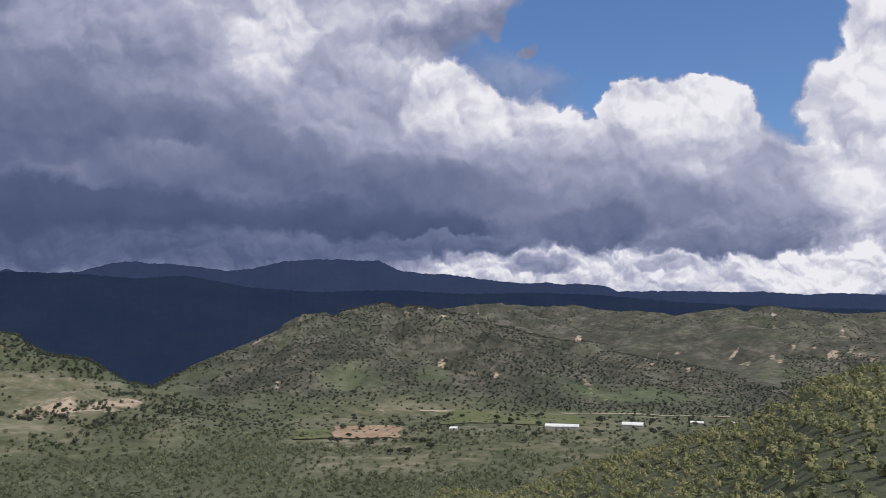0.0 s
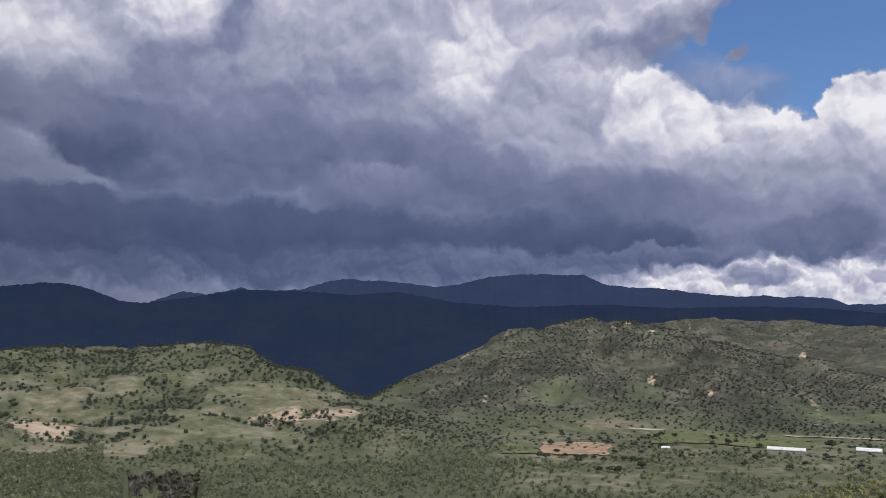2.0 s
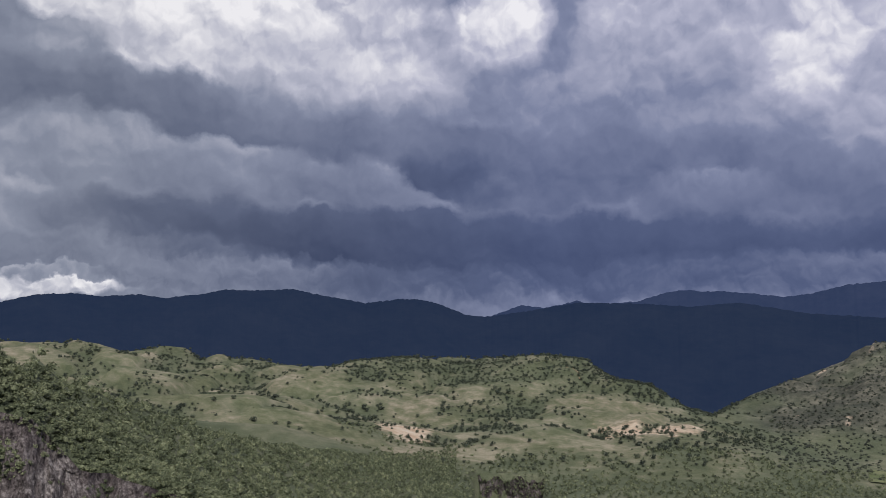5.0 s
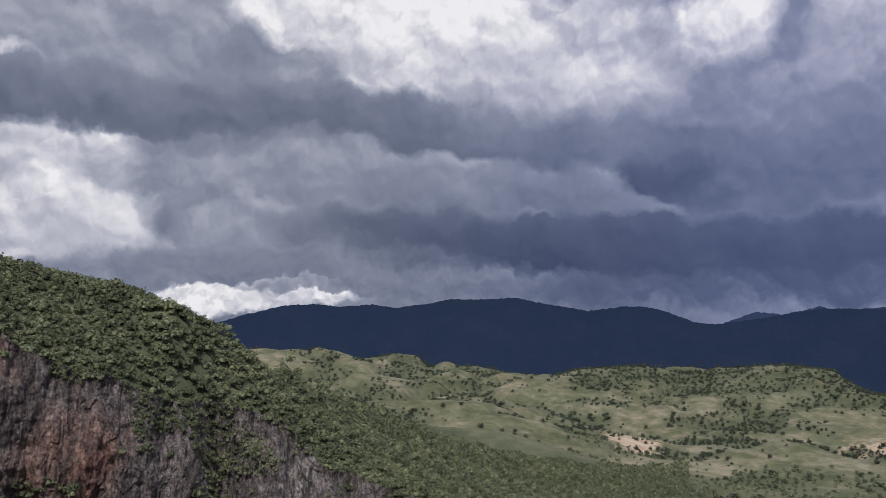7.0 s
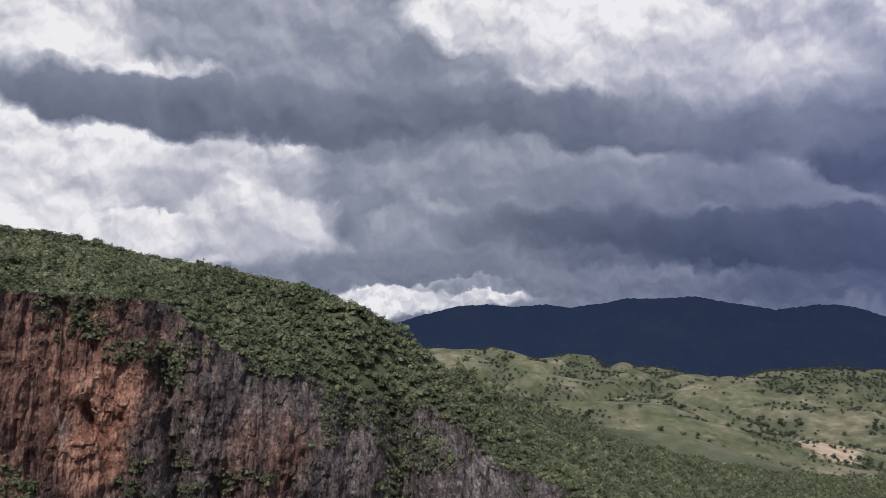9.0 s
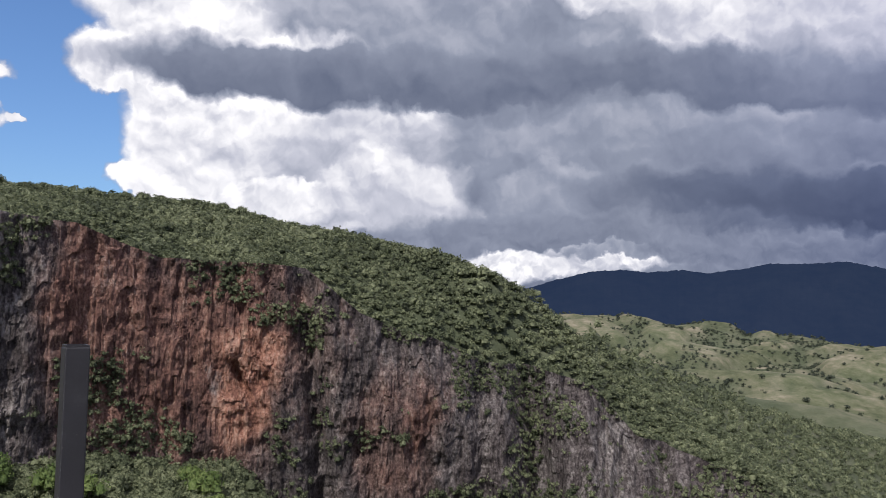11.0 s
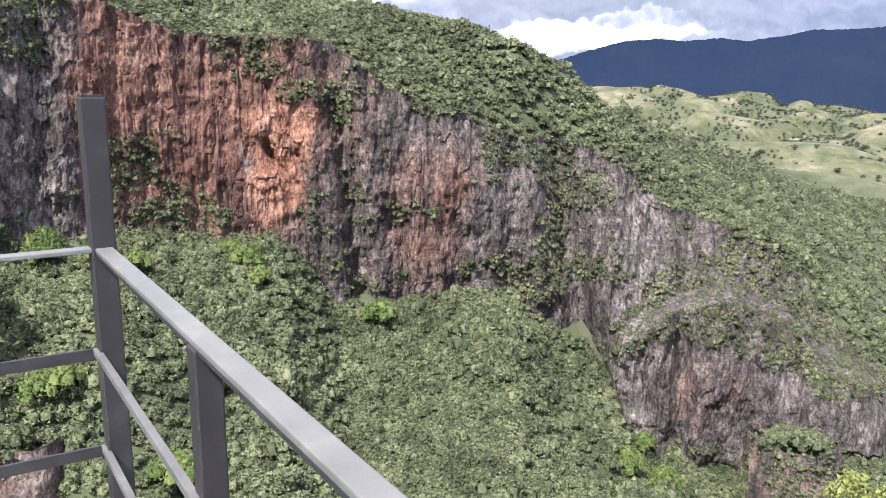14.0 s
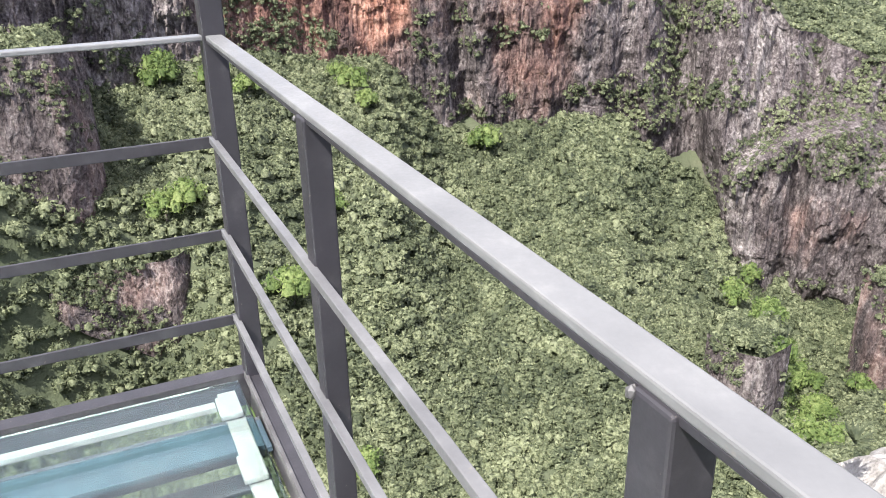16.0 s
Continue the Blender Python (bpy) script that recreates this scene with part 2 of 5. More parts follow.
lit = g.m("MULTIPLY_ADD", g.m("POWER", g.m("MINIMUM", g.m("MAXIMUM", mass, 0.0), 1.0), 2.0), 0.85, 0.12)
bright = g.m("MULTIPLY_ADD", relief, g.m("MULTIPLY", lit, 1.8), mass)
bright = g.m("MULTIPLY_ADD", g.m("SUBTRACT", 0.42, heap), g.m("MULTIPLY", lit, 0.3), bright)
bright = g.m("MULTIPLY_ADD", g.m("MULTIPLY", g.m("SUBTRACT", height, 27.0), 0.06, clamp=True), 0.32, bright)
cloud = g.ramp(bright, [(0.0, (0.032, 0.049, 0.120)), (0.25, (0.088, 0.113, 0.215)), (0.5, (0.206, 0.234, 0.362)), (0.75, (0.45, 0.46, 0.59)), (1.0, (0.84, 0.83, 0.88))])
grey = g.ramp(bright, [(0.0, (0.045, 0.057, 0.1)), (0.25, (0.115, 0.135, 0.2)), (0.5, (0.24, 0.265, 0.345)), (0.75, (0.48, 0.49, 0.57)), (1.0, (0.84, 0.83, 0.86))])
cloud = g.mix(g.m("MULTIPLY", g.m("ADD", heading, 30.0), -0.033, clamp=True), cloud, grey)
sky = g.node("ShaderNodeTexSky")
sky.sky_type, sky.sun_disc = "NISHITA", False
sky.sun_elevation, sky.sun_rotation = radians(SUN_HEIGHT), radians(-SUN_HEADING)
blue = g.mix(1.0, sky.outputs[0], (0.068, 0.089, 0.121), "MULTIPLY")
air = g.node("ShaderNodeBackground", in_Color=g.mix(gap, cloud, blue), in_Strength=1.0)
g.node("ShaderNodeOutputWorld", in_Surface=air.outputs[0])


# ---------------------------------------------------------------- materials
def material(name):
    mat = bpy.data.materials.new(name)
    mat.use_nodes = True
    return mat, Graph(mat.node_tree)


def finish(g, colour, rough=0.8, metal=0.0, bump=None, amount=0.3, distance=0.1, spec=0.5):
    p = g.node("ShaderNodeBsdfPrincipled", in_Base_Color=colour if isinstance(colour, bpy.types.NodeSocket) else (*colour, 1.0), in_Roughness=rough, in_Metallic=metal)
    p.inputs["Specular IOR Level"].default_value = spec
    if bump is not None:
        b = g.node("ShaderNodeBump", in_Height=bump, in_Strength=amount, in_Distance=distance)
        g.tree.links.new(b.outputs[0], p.inputs["Normal"])
    g.node("ShaderNodeOutputMaterial", in_Surface=p.outputs[0])


def foliage(name, dark, mid, light, patch=0.06, fine=2.6):
    """Leaves: every leaf of its own tone, whole plants lighter, browner or darker by turns."""
    mat, g = material(name)
    where = g.node("ShaderNodeNewGeometry")
    each = where.outputs["Random Per Island"]
    plant = g.noise(where.outputs["Position"], patch, 3, 0.6)
    single = g.noise(where.outputs["Position"], patch * 4.0, 2, 0.5)
    mixed = g.m("MULTIPLY_ADD", each, 0.5, g.m("MULTIPLY_ADD", plant, 1.1, g.m("MULTIPLY_ADD", single, 0.9, -0.78)))
    tuft = g.noise(where.outputs["Position"], fine, 3, 0.6)
    mixed = g.m("MULTIPLY_ADD", g.m("SUBTRACT", tuft, 0.5), 1.5, mixed)
    col = g.ramp(mixed, [(0.05, dark), (0.5, mid), (0.95, light)])
    d = g.node("ShaderNodeBsdfPrincipled", in_Base_Color=col, in_Roughness=0.6)
    d.inputs["Specular IOR Level"].default_value = 0.25
    ruffle = g.node("ShaderNodeBump", in_Height=tuft, in_Strength=0.8, in_Distance=0.9 / fine).outputs[0]
    lean = g.vec("NORMALIZE", g.vec("ADD", ruffle, (0, 0, 0.4)))
    g.tree.links.new(lean, d.inputs["Normal"])
    t = g.node("ShaderNodeBsdfTranslucent", in_Color=col)
    mix = g.node("ShaderNodeMixShader", in_0=0.35, in_1=d.outputs[0], in_2=t.outputs[0])
    g.node("ShaderNodeOutputMaterial", in_Surface=mix.outputs[0])
    return mat


LEAF = foliage("forest leaves", (0.05, 0.063, 0.036), (0.132, 0.151, 0.083), (0.295, 0.318, 0.187))
LEAF_FRESH = foliage("fresh leaves", (0.075, 0.115, 0.035), (0.14, 0.195, 0.06), (0.25, 0.3, 0.11))
LEAF_FAR = foliage("far woodland", (0.03, 0.038, 0.027), (0.055, 0.068, 0.046), (0.1, 0.118, 0.072), 0.02, 0.5)
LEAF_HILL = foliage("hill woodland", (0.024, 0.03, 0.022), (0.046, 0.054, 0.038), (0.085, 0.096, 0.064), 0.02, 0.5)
LEAF_DRY = foliage("scrub leaves", (0.1, 0.118, 0.058), (0.215, 0.225, 0.105), (0.4, 0.36, 0.18), 0.12, 1.6)


def bark_material():
    mat, g = material("bark")
    pos = g.node("ShaderNodeNewGeometry").outputs["Position"]
    n = g.noise(g.mapped(pos, size=(1, 1, 6)), 6.0, 5)
    finish(g, g.ramp(n, [(0.3, (0.09, 0.075, 0.06)), (0.7, (0.26, 0.23, 0.2))]), 0.9, bump=n, amount=0.5)
    return mat


BARK = bark_material()


def ground_material():
    """Grass, dry soil and bare earth; the share of each comes from the attribute 'cover'."""
    mat, g = material("grass and soil")
    pos = g.node("ShaderNodeNewGeometry").outputs["Position"]
    cover = g.node("ShaderNodeAttribute")
    cover.attribute_name = "cover"
    c = g.node("ShaderNodeSeparateColor", in_0=cover.outputs["Color"]).outputs
    n1, n2, n3 = g.noise(pos, 0.012, 6, 0.6), g.noise(pos, 0.06, 6, 0.65), g.noise(pos, 0.7, 4, 0.6)
    mixed = g.m("MULTIPLY_ADD", n2, 0.5, g.m("MULTIPLY", n1, 0.5))
    grass = g.ramp(mixed, [(0.38, (0.07, 0.082, 0.043)), (0.46, (0.118, 0.124, 0.07)), (0.53, (0.18, 0.168, 0.112)), (0.61, (0.29, 0.25, 0.185))])
    wood = g.ramp(mixed, [(0.35, (0.06, 0.073, 0.042)), (0.55, (0.09, 0.104, 0.062)), (0.7, (0.13, 0.136, 0.085))])
    soil = g.ramp(n2, [(0.3, (0.36, 0.25, 0.17)), (0.55, (0.46, 0.37, 0.28)), (0.7, (0.52, 0.45, 0.36))])
    red = g.ramp(n2, [(0.3, (0.26, 0.12, 0.08)), (0.7, (0.44, 0.26, 0.18))])
    dense = g.ramp(mixed, [(0.38, (0.042, 0.046, 0.036)), (0.5, (0.075, 0.076, 0.058)), (0.62, (0.16, 0.15, 0.115))])
    meadow = g.ramp(mixed, [(0.4, (0.085, 0.112, 0.055)), (0.55, (0.128, 0.152, 0.086)), (0.65, (0.17, 0.175, 0.11))])
    fresh = g.m("MULTIPLY", g.m("SUBTRACT", g.noise(pos, 0.006, 3, 0.5), 0.47), 9.0, clamp=True)
    grass = g.mix(g.m("MAXIMUM", cover.outputs["Alpha"], g.m("MULTIPLY", fresh, 0.3)), grass, meadow)
    col = g.mix(c[0], grass, g.mix(cover.outputs["Alpha"], wood, dense))
    bare = g.m("MULTIPLY", g.m("SUBTRACT", g.m("MULTIPLY_ADD", g.noise(pos, 0.035, 7, 0.7), 0.9, c[1]), 1.0), 8.0, clamp=True)
    col = g.mix(bare, col, soil)
    bare2 = g.m("MULTIPLY", g.m("SUBTRACT", g.m("MULTIPLY_ADD", g.noise(pos, 0.05, 7, 0.7), 0.9, c[2]), 1.0), 8.0, clamp=True)
    col = g.mix(bare2, col, red)
    col = g.mix(0.25, col, g.ramp(n3, [(0.3, 0.25), (0.7, 1.0)]), "MULTIPLY")
    finish(g, col, 0.95, bump=g.m("ADD", n2, g.m("MULTIPLY", n3, 0.2)), amount=0.6, distance=3.0, spec=0.2)
    return mat


GROUND = ground_material()


def mountain_material(name, low, high, haze_glow):
    """Far forest; the haze of kilometres of air is painted in as emission."""
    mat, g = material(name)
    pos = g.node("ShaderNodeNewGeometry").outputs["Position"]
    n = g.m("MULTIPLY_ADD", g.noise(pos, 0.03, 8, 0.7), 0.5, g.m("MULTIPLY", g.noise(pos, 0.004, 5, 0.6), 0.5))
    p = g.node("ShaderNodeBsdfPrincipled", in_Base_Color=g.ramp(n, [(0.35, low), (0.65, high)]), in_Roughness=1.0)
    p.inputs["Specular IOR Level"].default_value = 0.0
    p.inputs["Emission Color"].default_value = (*haze_glow, 1.0)
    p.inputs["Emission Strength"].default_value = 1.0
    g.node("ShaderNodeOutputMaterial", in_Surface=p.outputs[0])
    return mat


# Near range: cloud shadow painted as near-black base; both: haze as blue emission.
RANGE_NEAR = mountain_material("wooded range darkened for cloud shadow", (0.006, 0.008, 0.010), (0.012, 0.014, 0.016), (0.0085, 0.018, 0.050))
RANGE_FAR = mountain_material("distant range with painted haze", (0.008, 0.010, 0.014), (0.016, 0.018, 0.024), (0.018, 0.031, 0.08))


def rock_material():
    """Limestone: grey and cream columns, black water streaks, orange and red where it broke away ('tint' attribute)."""
    mat, g = material("cliff rock")
    pos = g.node("ShaderNodeNewGeometry").outputs["Position"]
    tint = g.node("ShaderNodeAttribute")
    tint.attribute_name = "tint"
    tone = g.node("ShaderNodeSeparateColor", in_0=tint.outputs["Color"]).outputs
    streak = g.noise(g.mapped(pos, size=(1, 1, 5)), 0.3, 4, 0.58)
    streak2 = g.noise(g.mapped(pos, size=(1, 1, 2.0)), 0.8, 5, 0.6)
    patch = g.noise(g.mapped(pos, size=(1, 1, 2)), 0.13, 6, 0.6)
    lump = g.noise(g.mapped(pos, size=(1, 1, 1.1)), 1.7, 5, 0.66)
    mixed = g.m("MULTIPLY_ADD", streak, 0.7, g.m("MULTIPLY_ADD", streak2, 0.6, g.m("MULTIPLY_ADD", lump, 0.95, g.m("MULTIPLY_ADD", patch, 0.5, -0.87))))
    grey = g.ramp(mixed, [(0.24, (0.032, 0.027, 0.028)), (0.43, (0.085, 0.07, 0.07)), (0.59, (0.155, 0.133, 0.13)), (0.8, (0.32, 0.288, 0.275))])
    warm = g.ramp(mixed, [(0.24, (0.07, 0.04, 0.036)), (0.44, (0.15, 0.078, 0.064)), (0.6, (0.235, 0.128, 0.1)), (0.8, (0.39, 0.27, 0.225))])
    crack = g.m("ABSOLUTE", g.m("SUBTRACT", g.noise(g.mapped(pos, size=(1, 1, 4)), 0.7, 5, 0.65), 0.5))
    crack = g.m("SUBTRACT", 1.0, g.m("MULTIPLY", crack, 36.0, clamp=True))
    share = g.m("MULTIPLY", g.m("SUBTRACT", g.m("MULTIPLY_ADD", g.m("ADD", patch, g.m("MULTIPLY", streak, 0.5)), 0.9, tone[0]), 1.06), 2.2, clamp=True)
    col = g.mix(share, grey, warm)
    pale = g.m("MULTIPLY", g.m("SUBTRACT", g.m("MULTIPLY_ADD", streak2, 0.8, tone[1]), 0.75), 3.0, clamp=True)
    col = g.mix(pale, col, g.ramp(mixed, [(0.3, (0.13, 0.11, 0.105)), (0.55, (0.28, 0.25, 0.235)), (0.75, (0.46, 0.42, 0.4))]))
    fresh = g.m("MULTIPLY", g.m("SUBTRACT", g.m("MULTIPLY_ADD", patch, 0.9, tone[2]), 0.85), 3.0, clamp=True)
    col = g.mix(fresh, col, g.ramp(mixed, [(0.28, (0.16, 0.075, 0.058)), (0.46, (0.32, 0.155, 0.11)), (0.7, (0.52, 0.32, 0.245))]))
    dark = g.m("MULTIPLY", g.m("SUBTRACT", streak2, 0.54), 6.0, clamp=True)
    col = g.mix(g.m("MULTIPLY", dark, 0.25), col, (0.035, 0.033, 0.035))
    col = g.mix(g.m("MULTIPLY", g.m("MULTIPLY", crack, patch), 0.35), col, (0.025, 0.023, 0.025))
    finish(g, col, 0.92, bump=g.m("SUBTRACT", g.m("ADD", streak2, lump), g.m("MULTIPLY", crack, 0.5)), amount=0.9, distance=0.45, spec=0.15)
    return mat


ROCK = rock_material()


# ---------------------------------------------------------------- the lie of the land
def lattice(ix, iy, seed):
    h = (ix * 374761393 + iy * 668265263 + seed * 974634777) & 0x7FFFFFFF
    h = ((h ^ (h >> 13)) * 1274126177) & 0x7FFFFFFF
    return ((h ^ (h >> 16)) & 0xFFFF) / 65535.0


def value_noise(x, y, seed=0):
    x, y = np.asarray(x, float), np.asarray(y, float)
    ix, iy = np.floor(x).astype(np.int64), np.floor(y).astype(np.int64)
    fx, fy = x - ix, y - iy
    fx, fy = fx * fx * (3 - 2 * fx), fy * fy * (3 - 2 * fy)
    a, b = lattice(ix, iy, seed), lattice(ix + 1, iy, seed)
    c, d = lattice(ix, iy + 1, seed), lattice(ix + 1, iy + 1, seed)
    return (a + (b - a) * fx) * (1 - fy) + (c + (d - c) * fx) * fy


def fbm(x, y, octaves=4, seed=0):
    """About -1 to 1."""
    total, size = 0.0, 1.0
    for i in range(octaves):
        total = total + size * (2 * value_noise(np.asarray(x) * 2 ** i, np.asarray(y) * 2 ** i, seed + i) - 1)
        size *= 0.5
    return total / 1.6


def spot(heading, r):
    a = np.radians(heading)
    return -r * np.sin(a), r * np.cos(a)


# Height of the land along lines out from the lookout: heading, then (distance, height) from near to far
LINES = {
    -180: [(4, -3), (30, -3), (150, 4), (400, 15), (900, -20), (5000, -60)],
    -60: [(4, -3), (30, -4), (150, -2), (400, -20), (900, -110), (5000, -132)],
    -40: [(4, -8), (60, -13), (160, -5), (260, -25), (500, -110), (800, -131), (5000, -132)],
    -28: [(4, -8), (60, -14), (180, -8.5), (260, -40), (450, -115), (800, -131), (5000, -132)],
    -24: [(4, -8), (60, -15), (185, -13), (260, -42), (450, -115), (800, -131), (5000, -132)],
    -20.5: [(4, -8), (60, -16), (190, -22), (300, -62), (450, -115), (800, -131), (5000, -132)],
    -10: [(4, -8), (60, -19), (210, -36), (320, -76), (450, -116), (800, -131), (5000, -132)],
    0: [(4, -8), (60, -24), (270, -56), (400, -95), (520, -124), (800, -131), (5000, -132)],
    12: [(4, -6), (60, -32), (200, -82), (330, -110), (500, -129), (800, -131), (5000, -132)],
    30: [(4, -8), (40, -60), (150, -120), (300, -135), (560, -131), (800, -131), (5000, -132)],
}
# Round the canyon: heading, foot distance, foot, rim distance, rim, crest distance, crest
CANYON = [
    (112, 178, -30, 184, 18, 260, 34), (104, 190, -33, 195, 19.6, 270, 36), (97, 200, -29, 205, 18, 280, 36),
    (92, 208, -32, 213, 11.5, 290, 35.5), (86.4, 212, -35, 217, 11, 290, 32), (82.5, 212, -52, 217, 9.5, 290, 28),
    (78.7, 214, -52, 220, -1.5, 285, 25), (76, 215, -51, 222, -5.5, 280, 22), (73.6, 216, -50, 223, -7.5, 275, 19.5), (70, 220, -51, 229, -14, 262, 13.5),
    (66.7, 224, -63, 237, -16, 275, 6.5), (62.8, 222, -72, 242, -20.5, 310, -3.5), (60, 220, -87, 238, -34, 345, -13),
    (57, 220, -91, 238, -38, 380, -24), (54, 222, -92, 240, -42, 420, -36), (51.5, 224, -84, 242, -47, 470, -48), (49.6, 226, -84, 243, -59, 515, -58), (47, 228, -86, 244, -70, 580, -70), (44, 235, -92, 252, -80, 660, -86),
    (38, 290, -118, 320, -105, 830, -118),
]
for h, rf, zf, rr, zr, rc, zc in CANYON:
    LINES[h] = [(4, -10), (25, -60), (70, -84)] + ([(110, -88), (133, -78)] if h > 100 else [(110, -78)]) + [(rf * 0.8, zf - (rf * 0.2) * 0.38), (rf + 9, zf), (rr + 10, zr), (rc, zc), (rc * 1.5, zc - 6 if h > 68 else -118), (900 if rc < 700 else 1000, 0 if h > 80 else -128), (5000, -132)]
LINES[140] = [(4, -4), (30, -20), (90, -30), (170, 0), (260, 25), (400, 30), (900, 0), (5000, -60)]
LINES[180] = LINES[-180]

# Crests of the hills: heading, distance, angle of sight above the level; then their fall and roundness
HILLS = [
    ([(18.6, 1250, -5.6), (16.4, 1350, -3.9), (13.5, 1450, -2.35), (10.2, 1550, -1.12), (7.1, 1620, -0.1), (3.7, 1680, 0.5), (1.7, 1720, 0.15), (-0.6, 1760, -0.4), (-8, 1650, -2.0), (-16, 1500, -3.6), (-22, 1350, -5.2)], 0.27, 60),
    ([(3.7, 1680, 0.3), (5.5, 1450, -2.6), (6.8, 1230, -6.4)], 0.3, 40),
    ([(-2, 1720, -0.9), (-2.6, 1450, -3.2), (-2, 1220, -6.4)], 0.3, 40),
    ([(11, 1530, -1.4), (12.6, 1280, -5.6)], 0.3, 40),
    ([(-10, 1620, -2.4), (-12.5, 1380, -4.3), (-15, 1220, -6)], 0.25, 40),
    ([(3, 2500, -0.3), (-0.6, 2500, -0.2), (-2.9, 2550, 0.5), (-5.7, 2600, 0.45), (-8.3, 2600, 0.33), (-12.1, 2600, 0.0), (-15.8, 2550, -0.25), (-17.9, 2500, -0.25), (-19.3, 2450, 0.1), (-20.7, 2450, 0.3), (-22.7, 2500, -0.05), (-25.9, 2500, -0.2), (-34, 2500, 0)], 0.2, 80),
    ([(70, 1600, -0.2), (63.7, 1500, -0.4), (62.4, 1450, -0.05), (60.7, 1500, -0.7), (56.1, 1550, -0.5), (51.5, 1500, -1.0), (47.6, 1450, -1.75), (45.9, 1350, -2.05), (43.8, 1330, -2.3), (41.5, 1430, -1.4), (38.5, 1500, -1.05), (35.9, 1500, -1.32), (32.9, 1500, -1.27), (30.2, 1450, -1.1), (28.7, 1430, -1.5), (27, 1400, -2.07), (26, 1380, -2.65), (24.8, 1350, -2.75), (22.9, 1320, -3.25), (21.3, 1300, -4.15), (18.9, 1250, -5.8)], 0.24, 50),
    ([(66, 1050, -2.6), (59, 1050, -2.95), (53, 1080, -3.45), (49.7, 1100, -3.6), (46.5, 1120, -4.2), (43.4, 1180, -3.75), (39.5, 1200, -3.85), (37, 1180, -3.9), (33.6, 1150, -4.3), (28.3, 1120, -4.55), (22.5, 1080, -5.0), (18.3, 1050, -6.5), (14.9, 1020, -7.2)], 0.3, 30),
    ([(64, 760, -4.0), (59, 780, -4.6), (55, 800, -5.2), (49, 815, -5.6), (45.5, 810, -6.7), (42.5, 800, -8.3)], 0.34, 18),
    ([(62, 930, -3.4), (56, 950, -3.65), (50, 960, -3.75), (46.5, 950, -4.5), (43.5, 930, -5.6), (40.5, 905, -7.2)], 0.32, 22),
    ([(47, 1120, -4.2), (43, 1000, -5.4), (40, 920, -6.9)], 0.2, 35),
    ([(34, 1150, -4.4), (31, 1000, -5.8), (28, 920, -7.2)], 0.2, 35),
    ([(23, 1080, -4.9), (21, 970, -6.4)], 0.2, 35),
]


# Rock steps in the slopes: heading from and to, distance, top, how far the shelf runs back
STEPS = [
    (47.6, 53.4, 184, -78, 12), (57.0, 62.8, 127, -70, 10),
    (105.5, 114, 150, -22, 40), (100.6, 111.5, 139, -56, 14),
]


def land(x, y, steps=True):
    """Height of the ground at x, y (arrays)."""
    x, y = np.asarray(x, float), np.asarray(y, float)
    r = np.maximum(np.hypot(x, y), 4.0)
    head = np.degrees(np.arctan2(-x, y))
    order = sorted(LINES)
    table = np.stack([np.interp(np.log(r), np.log([p[0] for p in LINES[h]]), [p[1] for p in LINES[h]]) for h in order])
    at = np.interp(head, order, np.arange(len(order)))
    lo = np.minimum(at.astype(int), len(order) - 2)
    f = at - lo
    pick = np.arange(r.size).reshape(r.shape)
    flat = table.reshape(len(order), -1)
    a, b = flat[lo.ravel(), pick.ravel()].reshape(r.shape), flat[lo.ravel() + 1, pick.ravel()].reshape(r.shape)
    z = a * (1 - f) + b * f
    top = np.full(r.shape, -1e4)
    for crest, fall, soft in HILLS:
        pts = np.array([(*spot(h, d), d * math.tan(radians(p)) + 1.6) for h, d, p in crest])
        for p, q in zip(pts, pts[1:]):
            d = q[:2] - p[:2]
            t = np.clip(((x - p[0]) * d[0] + (y - p[1]) * d[1]) / (d @ d), 0, 1)
            away = np.hypot(x - p[0] - t * d[0], y - p[1] - t * d[1])
            top = np.maximum(top, p[2] + t * (q[2] - p[2]) - fall * (np.sqrt(away ** 2 + soft ** 2) - soft))
    k = np.where(r > 700, 12.0, 3.0)
    s = np.clip(0.5 + 0.5 * (top - z) / k, 0, 1)
    z = z + (top - z) * s + k * s * (1 - s) * np.where(r > 650, 1, 0)
    for h0, h1, at, up, back in STEPS if steps else ():
        side = np.clip((head - h0) / 1.8, 0, 1) * np.clip((h1 - head) / 1.8, 0, 1)
        side = side * side * (3 - 2 * side) * np.clip((r - at - 2.5) / 2, 0, 1)
        z = np.maximum(z, z + (up - 0.45 * np.maximum(r - at - back, 0) - z) * side)
    # the side valley that runs back between the two hills
    brim = r * np.tan(np.radians(np.interp(head, [10.5, 14, 16.8, 19.0, 20.9, 23, 26], [-1.1, -2.55, -3.65, -4.9, -4.45, -3.1, -2.75]))) + 1.6
    z = z - np.clip(z - brim, 0, None) * np.clip((head - 10) / 1.5, 0, 1) * np.clip((27 - head) / 2, 0, 1) * np.clip((r - 1150) / 60, 0, 1)
    gorge = np.clip((head - 30.0) / 0.4, 0, 1) * np.clip((34.9 - head) / 0.4, 0, 1) * np.clip((812 - r) / 8, 0, 1) * np.clip((r - 350) / 100, 0, 1)
    z = z - 42 * gorge
    rough = np.clip((r - 20) / 150, 0, 1)
    hill = np.clip((z + 128) / 60, 0, 1) * np.clip((r - 850) / 200, 0, 1) * (1 - 0.6 * np.exp(-((head - 18.5) / 3.5) ** 2))
    z = z + rough * (fbm(x / 60, y / 60, 4, 3) * (1.2 + 7 * hill) + fbm(x / 14, y / 14, 3, 9) * 0.5)
    # hollows and gullies that run down the hillsides
    z = z - hill * np.where(head < 17, 24, 18) * gully(x, y)
    return z


